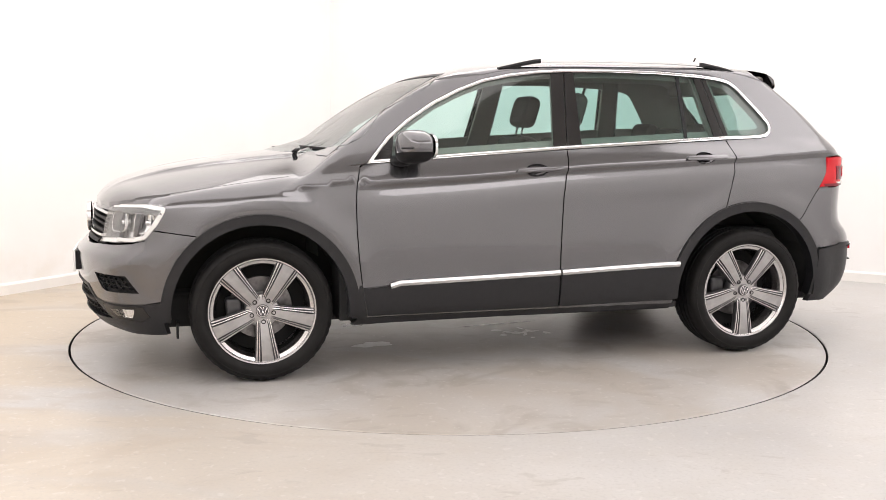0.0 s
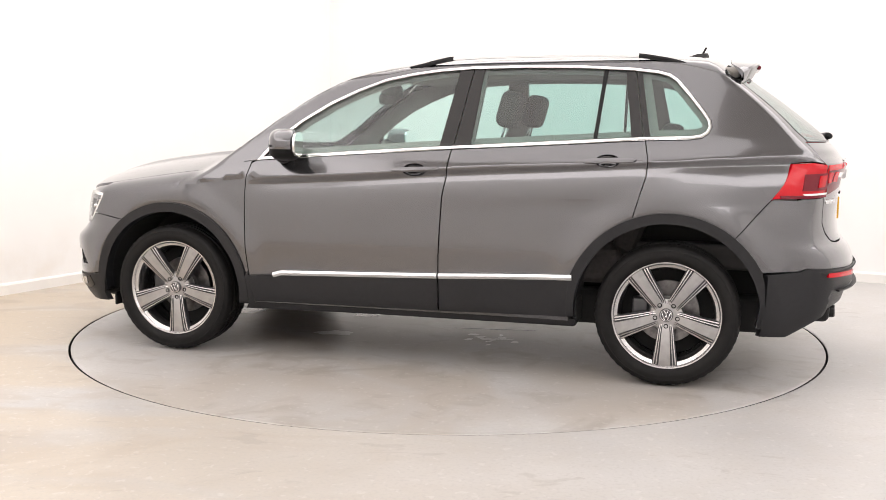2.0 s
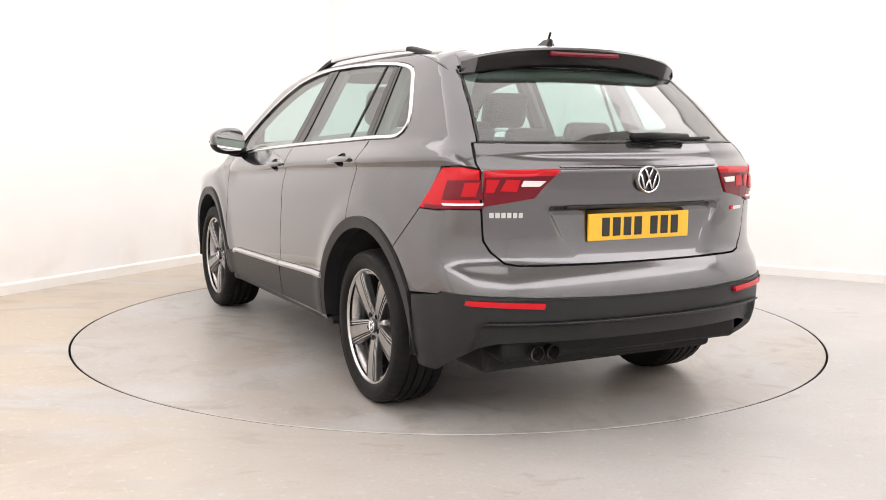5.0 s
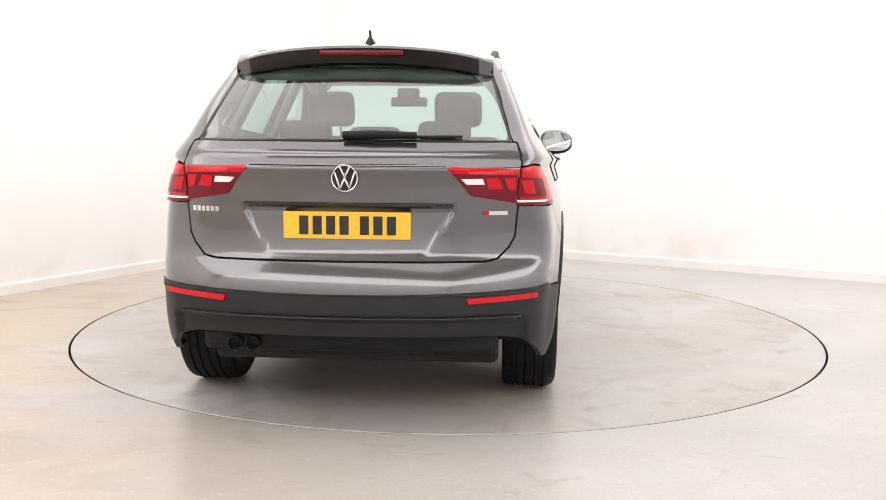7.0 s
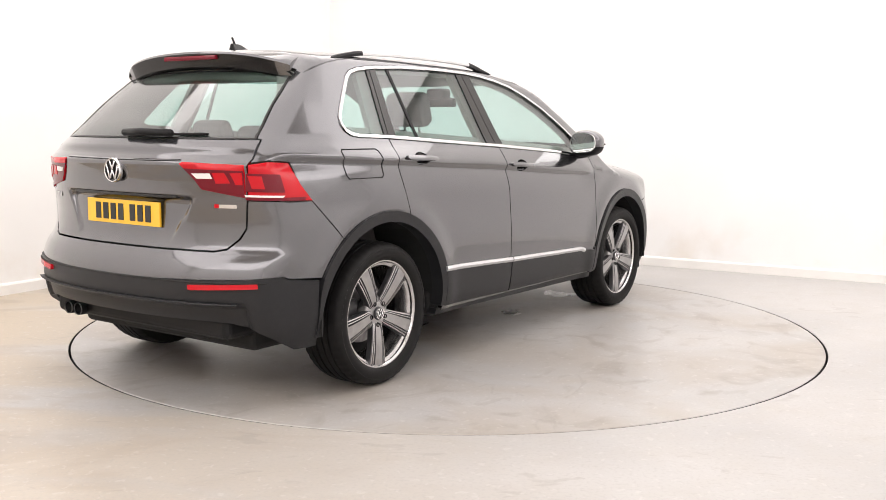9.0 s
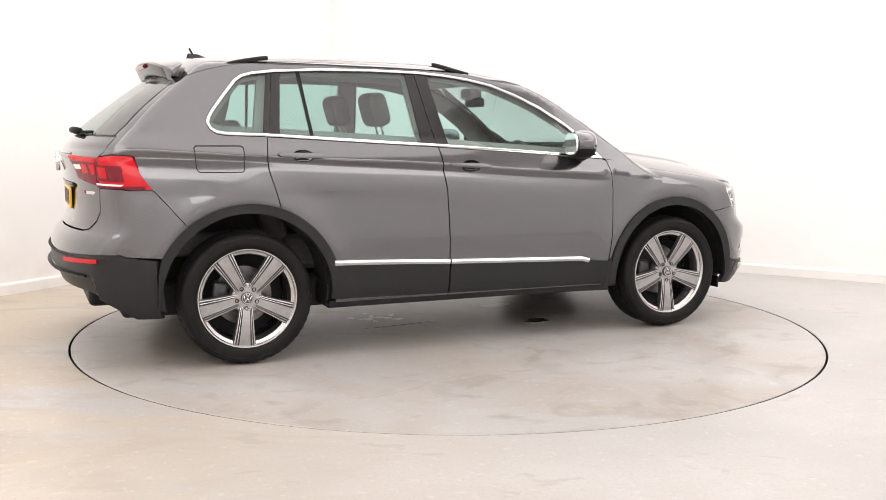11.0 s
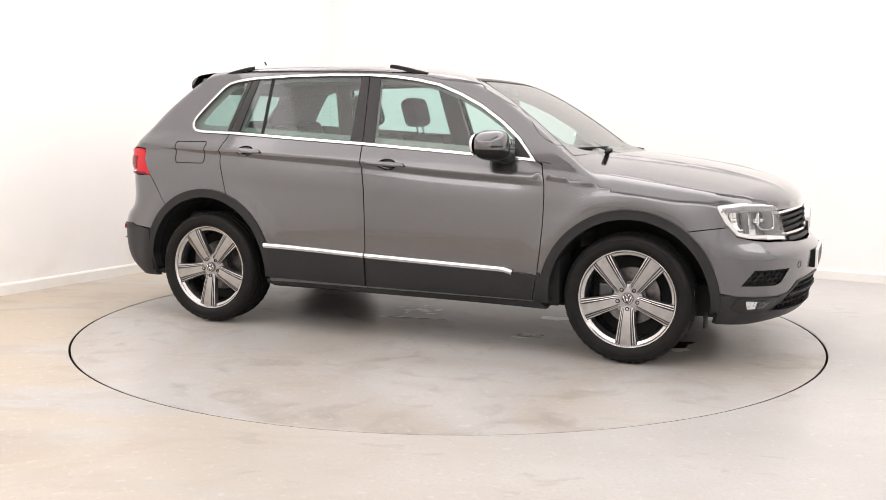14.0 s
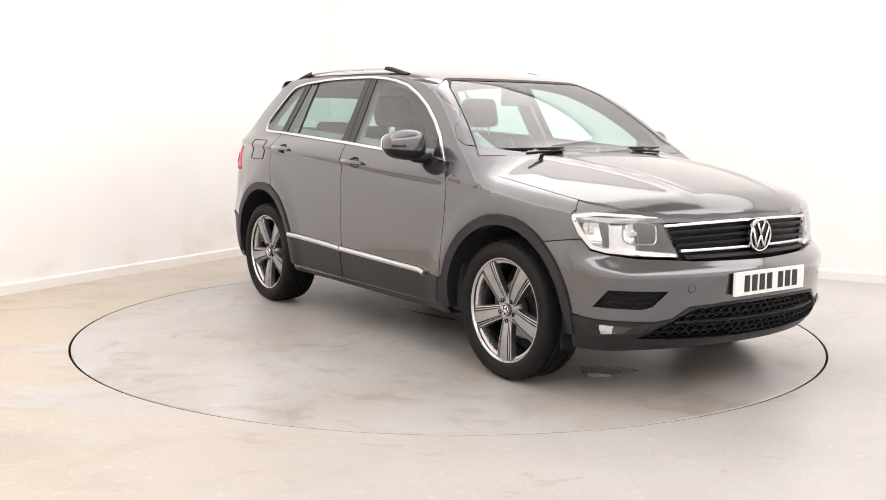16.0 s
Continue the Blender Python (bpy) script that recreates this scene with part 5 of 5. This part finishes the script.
def lamp_details():
    for s in (1, -1):
        m = mid_tail
        sheet = lambda name, o, kind, mat, label, off: skinpart(name, o, kind, mat, CAR, label, off=off, gap=0, flange=0.006, side=s, step=0.025, bstep=0.015)
        sheet("tail_light_strip", [m(-2.06, 0.695, 0.949), m(-1.95, 0.812, 0.946), m(-1.94, 0.815, 0.955), m(-2.06, 0.69, 0.958)], "tail", WHITELENS, "clear reversing strip of the tail light", 0.01)
        sheet("tail_light_edge", [m(-2.06, 0.695, 0.936), m(-1.85, 0.85, 0.93), m(-1.84, 0.845, 0.946), m(-2.06, 0.695, 0.947)], "tail", REDDEEP, "dark red lower edge of the tail light", 0.008)
        sheet("tail_light_field", [m(-2.06, 0.694, 0.972), m(-1.94, 0.815, 0.968), m(-1.955, 0.80, 1.045), m(-2.05, 0.694, 1.05)], "tail", REDDEEP, "dark red field of the tail light", 0.008)
        sheet("tail_light_block", [m(-2.04, 0.715, 0.985), m(-2.0, 0.755, 0.983), m(-2.01, 0.745, 1.038), m(-2.05, 0.70, 1.04)], "tail", REDLENS, "red block of the tail light", 0.011)
        sheet("tail_light_field", [(0.686, 0.945), (0.5, 0.978), (0.46, 1.03), (0.425, 1.067), (0.688, 1.06)], "back", REDDEEP, "dark red field of the tail light", 0.008)
        sheet("tail_light_block", [(0.682, 1.0), (0.655, 1.0), (0.635, 1.05), (0.682, 1.052)], "back", REDLENS, "red block of the tail light", 0.011)
        sheet("tail_light_block", [(0.632, 1.006), (0.571, 1.004), (0.561, 1.05), (0.611, 1.052)], "back", REDLENS, "red block of the tail light", 0.011)
        sheet("reversing_light", [(0.556, 1.024), (0.484, 1.024), (0.462, 1.046), (0.548, 1.048)], "back", WHITELENS, "clear reversing light", 0.011)


lamp_details()


# ---------------------------------------------------------------- nose details
def build_front_details():
    F = lambda y, z, o=0.0: tuple(project("face", [(y, z)], o)[0][0])

    def line(z0, z1, y1, n=10):
        return [(y1 * (1 - 2 * i / n), z0 + (z1 - z0) * abs(1 - 2 * i / n) ** 2) for i in range(n + 1)]
    for z0, z1, y1, wdt, mat, off, lab in ((0.838, 0.822, 0.525, 0.012, CHROME, 0.002, "bright chrome grille bar"), (0.806, 0.792, 0.5, 0.014, BLACK, -0.006, "black grille slat"),
                                      (0.776, 0.762, 0.485, 0.012, BLACK, -0.01, "black grille slat"), (0.745, 0.733, 0.47, 0.014, BLACK, -0.006, "black grille slat"),
                                      (0.714, 0.708, 0.455, 0.012, CHROME, 0.0, "bright chrome grille bar"), (0.684, 0.682, 0.44, 0.016, BLACK, -0.004, "black grille slat")):
        band("grille_bar", line(z0, z1, y1), wdt, "face", mat, CAR, lab, off=off, depth=0.03, closed=False)
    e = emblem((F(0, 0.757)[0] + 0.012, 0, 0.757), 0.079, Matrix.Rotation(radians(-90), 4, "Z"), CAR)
    # number plate with plain bars
    pl = new("front_number_plate")
    pl.parent = CAR
    pl["label"] = "white number plate with black bars"
    x = 2.252
    boxpart("plate", (x - 0.01, -0.26, 0.494), (x + 0.004, 0.26, 0.605), WHITE, pl, 0.003, "white plate")
    boxpart("plate_carrier", (x - 0.06, -0.25, 0.5), (x - 0.008, 0.25, 0.6), BLACK, pl, 0.003)
    for i in range(7):
        y = -0.195 + i * 0.055 + (0.028 if i > 3 else 0)
        boxpart("plate_bar", (x + 0.001, y + 0.001, 0.512), (x + 0.0065, y + 0.038, 0.588), INK, pl, 0.0, "black bar")

    # honeycomb
    def honeycomb(name, poly, parent, label, s, cell):
        poly = np.array(poly)
        lo, hi = poly.min(0), poly.max(0)
        v, f = [], []
        cx, cz = cell * 1.9, cell * 0.98
        rows = int((hi[1] - lo[1]) / cz) + 2
        cols = int((hi[0] - lo[0]) / cx) + 2
        cen = [(lo[0] + (i + (0.5 if j % 2 else 0)) * cx, lo[1] + j * cz) for j in range(rows) for i in range(cols)]
        cen = [c for c, k in zip(cen, contains(poly, np.array(cen))) if k]
        outs, inns = [], []
        for u, w in cen:
            out = [(u + cx * 0.5 * a, w + cz * b) for a, b in ((1.0, 0.12), (0.55, 0.5), (-0.55, 0.5), (-1.0, 0.12), (-1.0, -0.12), (-0.55, -0.5), (0.55, -0.5), (1.0, -0.12))]
            outs += out
            inns += [(u + (a - u) * 0.78, w + (b - w) * 0.74) for a, b in out]
        A, B, C = project("nose", outs, -0.012)[0], project("nose", inns, -0.01)[0], project("nose", inns, -0.04)[0]
        n = len(outs)
        v = [tuple(q) for q in A] + [tuple(q) for q in B] + [tuple(q) for q in C]
        for c in range(len(cen)):
            for i in range(8):
                p, q = 8 * c + i, 8 * c + (i + 1) % 8
                f += [(p, q, n + q, n + p), (n + p, n + q, 2 * n + q, 2 * n + p)]
        if s < 0:
            v = [(a, -b, c) for a, b, c in v]
        ob = raw(name, v, f, BLACK, parent, label, smooth=False)
        return tagged(ob, label, kind="stuff")
    low = [(0.0, 0.458), mid_nose(2.2, 0.25, 0.454), mid_nose(2.14, 0.42, 0.442), mid_nose(2.06, 0.6, 0.345), mid_nose(2.03, 0.66, 0.315), mid_nose(2.1, 0.5, 0.305), mid_nose(2.18, 0.2, 0.302), (0.0, 0.302)]
    honeycomb("honeycomb", low + [(-u, v) for u, v in low[::-1] if u > 1e-6], CAR, "black honeycomb of the lower grille", 1, 0.026)
    band("grille_divider", [mid_nose(2.1, y, 0.39) for y in (0.5, 0.4, 0.25, 0.1, 0, -0.1, -0.25, -0.4, -0.5)], 0.014, "nose", BLACK, CAR, "black bar across the lower grille", off=-0.002, depth=0.03, closed=False)
    vent = [mid_nose(1.93, 0.84, 0.458), mid_nose(1.97, 0.78, 0.53), mid_nose(2.08, 0.53, 0.525), mid_nose(2.06, 0.6, 0.463), mid_nose(2.04, 0.64, 0.452)]
    for s in (1, -1):
        honeycomb("honeycomb", vent, CAR, "black honeycomb of the bumper vent", s, 0.022)
        bez = [mid_nose(1.9, 0.83, 0.388), mid_nose(2.04, 0.58, 0.383), mid_nose(2.03, 0.62, 0.345), mid_nose(1.98, 0.70, 0.318), mid_nose(1.9, 0.81, 0.315), mid_nose(1.87, 0.84, 0.34)]
        fb = skinpart("fog_light", bez, "nose", GLOSSBLACK, CAR, "black fog light surround", off=0.007, gap=0, flange=0.006, side=s, step=0.03)
        fl = [mid_nose(1.93, 0.79, 0.376), mid_nose(2.01, 0.665, 0.368), mid_nose(1.985, 0.70, 0.338), mid_nose(1.93, 0.78, 0.333)]

        def facets(P):
            P = P.copy()
            k = (P[:, 1] - 0.72) / 0.05
            P[:, 0] += -0.03 * np.clip(1 - k * k, 0, 1) * np.clip(1 - ((P[:, 2] - 0.353) / 0.022) ** 2, 0, 1) + 0.003 * np.sin(P[:, 1] * 420)
            return P
        skinpart("fog_reflector", fl, "nose", SILVER, fb, "bright fog light reflector", off=0.01, gap=0, flange=0.004, side=s, step=0.006, bstep=0.006, warp=facets)
        skinpart("fog_lens", fl, "nose", CLEAR, fb, "clear fog light lens", off=0.016, gap=0, flange=0.004, side=s, step=0.03)
        # headlight insides
        def inside(name, o, mat, off, label, fl=0.02, step=0.02):
            return skinpart(name, o, "nose", mat, CAR, label, off=off, gap=0, flange=fl, side=s, step=step)
        inside("lamp_bezel", [mid_nose(2.09, 0.47, 0.69), mid_nose(2.01, 0.62, 0.69), mid_nose(2.0, 0.65, 0.85), mid_nose(2.055, 0.54, 0.838)], ALLOYDARK, -0.02, "dark inner bezel of the headlight")
        inside("lamp_divider", [mid_nose(1.945, 0.755, 0.72), mid_nose(1.93, 0.78, 0.72), mid_nose(1.905, 0.80, 0.862), mid_nose(1.93, 0.77, 0.864)], ALLOYDARK, -0.012, "dark divider of the headlight")
        inside("daylight_strip", [mid_nose(1.80, 0.85, 0.865), mid_nose(1.785, 0.85, 0.855), mid_nose(1.835, 0.845, 0.775), mid_nose(1.89, 0.82, 0.714), mid_nose(1.96, 0.78, 0.695), mid_nose(2.05, 0.58, 0.685),
                                  mid_nose(2.05, 0.58, 0.7), mid_nose(1.96, 0.78, 0.712), mid_nose(1.905, 0.82, 0.73), mid_nose(1.86, 0.84, 0.785), mid_nose(1.815, 0.85, 0.85), mid_nose(1.9, 0.78, 0.862), mid_nose(2.04, 0.55, 0.85), mid_nose(2.04, 0.55, 0.862), mid_nose(1.87, 0.78, 0.876)], WHITELENS, -0.008, "pale light guide of the headlight", 0.01)
        inside("indicator_strip", [mid_nose(2.085, 0.475, 0.675), mid_nose(2.02, 0.64, 0.683), mid_nose(2.02, 0.64, 0.705), mid_nose(2.085, 0.475, 0.69)], WHITELENS, -0.006, "ribbed indicator strip")
        for y, zz, hw, hh, x in ((0.625, 0.782, 0.07, 0.052, 2.02), (0.795, 0.79, 0.052, 0.054, 1.91)):
            cu = mid_nose(x, y, zz)[0]
            ou = [(cu + hw * math.copysign(abs(math.cos(t)) ** 0.5, math.cos(t)), zz + hh * math.copysign(abs(math.sin(t)) ** 0.5, math.sin(t)) + 0.1 * hw * math.cos(t)) for t in [2 * math.pi * i / 40 for i in range(40)]]
            mid = project("nose", [(cu, zz)], 0)[0][0]

            def dish(P, mid=mid, hh=hh):
                r = np.clip(((P[:, 1] - mid[1]) / 0.07) ** 2 + ((P[:, 2] - mid[2]) / hh) ** 2, 0, 1.4)
                P = P.copy()
                P[:, 0] -= 0.03 * (1 - r / 1.4)
                return P
            cup = skinpart("lamp_bowl", ou, "nose", SILVER, CAR, "bright headlight bowl", off=-0.022, gap=0, flange=0, side=s, step=0.012, bstep=0.008, warp=dish)
            band("bowl_rim", ou, 0.006, "nose", CHROME, CAR, "bright rim of the headlight bowl", off=-0.016, depth=0.012, side=s, bstep=0.012)
            bulb = lathe("bulb_cap", [(0.0, 0.03), (0.009, 0.028), (0.013, 0.02), (0.013, -0.02)], CHROME, cup, n=16)
            bulb.matrix_basis = Matrix.Translation((mid[0] - 0.055, s * mid[1], mid[2])) @ Matrix.Rotation(radians(-90 + s * 25), 4, "Z")
        # parking sensor, towing cover
        q = project("side", [(1.83, 0.47)], 0.001)[0][0]
        d = lathe("parking_sensor", [(0.0, 0.0), (0.009, 0.0), (0.011, -0.004)], PAINT, CAR, n=16)
        d.matrix_basis = Matrix.Translation((q[0], s * q[1], q[2])) @ Matrix.Rotation(0 if s > 0 else math.pi, 4, "Z")
        # front wiper
        zf = lambda y, dz: float(project("screen", [(y, 1.115 + dz)], 0.012)[0][0][0])
        w = tube("wiper", [(1.13, s * 0.5 - 0.05, 1.118), (1.09, s * 0.3, 1.128), (1.1, s * 0.05, 1.13)], 0.012, BLACK, CAR, "black windscreen wiper", n=6, flat=0.6)
        tube("wiper_blade", [(0.98, s * 0.62, 1.135), (1.06, s * 0.35, 1.14), (1.09, s * 0.02, 1.142)], 0.008, BLACK, w, n=6)
        # mud flap behind the front lip
        boxpart("air_deflector", (1.738, s * 0.79 - 0.06, 0.225), (1.75, s * 0.79 + 0.03, 0.3), BLACK, CAR, 0.004, "black rubber air deflector")
    c = F(-0.457, 0.555, 0.001)
    band("towing_cover", [(-0.457 + 0.02 * math.cos(2 * math.pi * i / 20), 0.54 + 0.02 * math.sin(2 * math.pi * i / 20)) for i in range(20)], 0.003, "face", CLAD, CAR, off=0.0005, depth=0.004, bstep=0.01)
    # fuel flap outline
    flap = [(-1.36, 1.15), (-1.585, 1.15), (-1.598, 1.14), (-1.59, 1.03), (-1.575, 1.012), (-1.36, 1.012), (-1.347, 1.025), (-1.347, 1.14)]
    band("fuel_flap", flap, 0.004, "side", DARK, CAR, "shut line of the fuel flap", off=0.002, depth=0.006, side=-1, bstep=0.015)


build_front_details()


# ---------------------------------------------------------------- cabin
def build_cabin():
    def seat(y, label):
        e = new("front_seat")
        e.parent = CAR
        e["label"] = label
        boxpart("seat_base", (-0.25, y - 0.25, 0.42), (0.3, y + 0.25, 0.62), FABRIC, e, 0.06)
        tilt = pose(-0.24, y, 0.6, 0, -16, 0)
        boxpart("backrest", (-0.09, -0.25, 0.0), (0.05, 0.25, 0.62), FABRIC, e, 0.055, m=tilt)
        boxpart("headrest", (-0.06, -0.135, 0.68), (0.05, 0.135, 0.88), FABRIC, e, 0.045, m=tilt)
        for dy in (-0.05, 0.05):
            tube("headrest_post", [tilt @ Vector((-0.005, dy, 0.58)), tilt @ Vector((-0.005, dy, 0.72))], 0.007, CHROME, e, n=6)
    seat(0.365, "dark fabric passenger seat")
    seat(-0.365, "dark fabric driver seat")
    b = new("rear_seat")
    b.parent = CAR
    b["label"] = "dark fabric rear bench"
    boxpart("seat_base", (-1.1, -0.62, 0.45), (-0.6, 0.62, 0.66), FABRIC, b, 0.06)
    tilt = pose(-1.08, 0, 0.62, 0, -20, 0)
    boxpart("backrest", (-0.08, -0.62, 0.0), (0.05, 0.62, 0.56), FABRIC, b, 0.05, m=tilt)
    for y, h in ((0.34, 0.7), (0, 0.67), (-0.34, 0.7)):
        boxpart("headrest", (-0.05, y - 0.13, 0.54), (0.04, y + 0.13, h), FABRIC, b, 0.04, m=tilt)
    boxpart("load_floor", (-2.0, -0.6, 0.55), (-1.1, 0.6, 0.68), TRIM, CAR, 0.02, "dark load floor")
    boxpart("parcel_shelf", (-1.95, -0.62, 1.02), (-1.32, 0.62, 1.05), TRIM, CAR, 0.01, "dark parcel shelf")
    # dashboard
    sec = [(0.55, 0.7), (0.5, 0.85), (0.52, 1.0), (0.58, 1.055), (0.7, 1.075), (0.95, 1.085), (1.1, 1.07), (1.1, 0.6)]
    v = [(x - 0.05 * (abs(y) / 0.74) ** 2, y, z) for y in (-0.74, -0.4, 0.0, 0.4, 0.74) for x, z in sec]
    k = len(sec)
    f = [(i * k + j, i * k + j + 1, i * k + k + j + 1, i * k + k + j) for i in range(4) for j in range(k - 1)]
    raw("dashboard", v, f, TRIM, CAR, "dark moulded dashboard")
    boxpart("instrument_hood", (0.5, -0.53, 1.04), (0.72, -0.21, 1.13), TRIM, CAR, 0.03)
    w = tube("steering_wheel", [(0.44 + 0.17 * math.sin(t) * 0.42, -0.37 + 0.185 * math.cos(t), 0.99 + 0.185 * math.sin(t) * 0.9) for t in [2 * math.pi * i / 32 for i in range(32)]], 0.016, TRIM, CAR, "dark steering wheel", n=8, closed=True)
    boxpart("wheel_boss", (0.43, -0.44, 0.93), (0.5, -0.3, 1.05), TRIM, w, 0.02)
    for dy in (-0.13, 0.13):
        boxpart("wheel_arm", (0.44, -0.37 + dy - 0.06, 0.97), (0.46, -0.37 + dy + 0.06, 1.01), TRIM, w, 0.006)
    m = boxpart("interior_mirror", (0.36, -0.12, 1.38), (0.395, 0.12, 1.44), TRIM, CAR, 0.015, "dark interior mirror")
    boxpart("sensor_pod", (0.3, -0.07, 1.43), (0.4, 0.07, 1.5), TRIM, CAR, 0.02, "dark sensor housing behind the windscreen", m=Matrix.Identity(4))
    # headliner and inner pillars
    roof = [(0.3, 0.0), (0.29, 0.25), (0.26, 0.45), (0.2, 0.52), (-0.5, 0.56), (-1.2, 0.55), (-1.55, 0.5), (-1.6, 0.0)]
    roof = roof + [(x, -y) for x, y in roof[::-1][1:-1]]
    skinpart("headliner", roof, "top", LINER, CAR, "pale grey headliner", off=-0.05, step=0.12, flange=0, gap=0)
    boxpart("header_rail", (-1.64, -0.5, 1.46), (-1.55, 0.5, 1.56), LINER, CAR, 0.02)
    for s in (1, -1):
        o = resample(CHROME_LINE, 0.05)
        if area2(o) < 0:
            o = o[::-1]
        hole = inset(o, 0.045)
        outer = [(0.85, 1.04), (0.95, 1.1), (0.83, 1.19), (0.6, 1.36), (0.38, 1.485), (0.16, 1.545), (-0.3, 1.585), (-0.9, 1.588), (-1.4, 1.57), (-1.6, 1.54), (-1.66, 1.48), (-1.85, 1.28), (-1.92, 1.18), (-1.92, 0.9), (-0.86, 0.9), (-0.78, 0.6), (0.85, 0.6)]
        skinpart("inner_trim", outer, "side", PILLAR, CAR, "taupe inner door and pillar trim", off=-0.055, gap=0, flange=0.0, side=s, step=0.08, bstep=0.05, holes=[hole])
        for l, r in (((-0.19, -0.26), (-0.34, -0.38)), ((-1.16, -1.09), (-1.3, -1.2))):
            poly = [(l[0], 1.08), (l[1], 1.575), (r[1], 1.575), (r[0], 1.08)]
            skinpart("inner_pillar", poly, "side", PILLAR, CAR, "grey inner door pillar", off=-0.045, gap=0, flange=0.03, side=s, step=0.1, bstep=0.06)


build_cabin()


# ---------------------------------------------------------------- marks on the turntable
def build_marks():
    rnd = random.Random(4)

    def blot(name, x, y, rx, ry, mat, label, ang=0.0, h=0.0015, rag=0.35):
        n = 26
        v = [(x, y, h)]
        ph = [rnd.uniform(0, 6.3) for _ in range(4)]
        for i in range(n):
            t = 2 * math.pi * i / n
            r = 1 + rag * (0.5 * math.sin(2 * t + ph[0]) + 0.35 * math.sin(3 * t + ph[1]) + 0.3 * math.sin(5 * t + ph[2]) + 0.2 * math.sin(8 * t + ph[3]))
            a, b = rx * r * math.cos(t), ry * r * math.sin(t)
            v.append((x + a * math.cos(ang) - b * math.sin(ang), y + a * math.sin(ang) + b * math.cos(ang), 0.0004 + 0.3 * h))
        raw(name, v, [(0, i + 1, (i + 1) % n + 1) for i in range(n)], mat, TURN, label, smooth=False)
    blot("residue_spot", 0.585, 0.47, 0.1, 0.07, SPOTM, "dried white residue", 0.2)
    for i in range(16):
        blot("residue_spot", -0.385 + rnd.gauss(0, 0.075), 0.34 + rnd.gauss(0, 0.05), rnd.uniform(0.008, 0.04), rnd.uniform(0.008, 0.03), SPOTM, "", rnd.uniform(0, 3))
    blot("residue_spot", 1.48, -0.12, 0.06, 0.05, SPOTM, "")
    blot("dark_spot", 0.59, -0.11, 0.09, 0.05, WETM, "dark chipped spot in the paint", 0.1)
    blot("residue_spot", 0.55, -0.19, 0.06, 0.012, SPOTM, "", 0.1)
    blot("dark_spot", 1.42, -0.02, 0.14, 0.09, WETM, "dark spot", 0.7)
    blot("dark_spot", -0.3, 0.08, 0.3, 0.012, WETM, "thin dark streak", 0.15)


build_marks()


# ---------------------------------------------------------------- motion
def turn_at(t):
    return 196.117 - 15.6327 * t


def motions():
    times = [0.5 * i for i in range(33)]
    walk(CAR, [(t, pose(0, 0, 0, 0, 0, turn_at(t)) @ pose(-0.068, 0.2842, 0)) for t in times])
    walk(TURN, [(t, pose(0, 0, 0, 0, 0, turn_at(t))) for t in times])


motions()
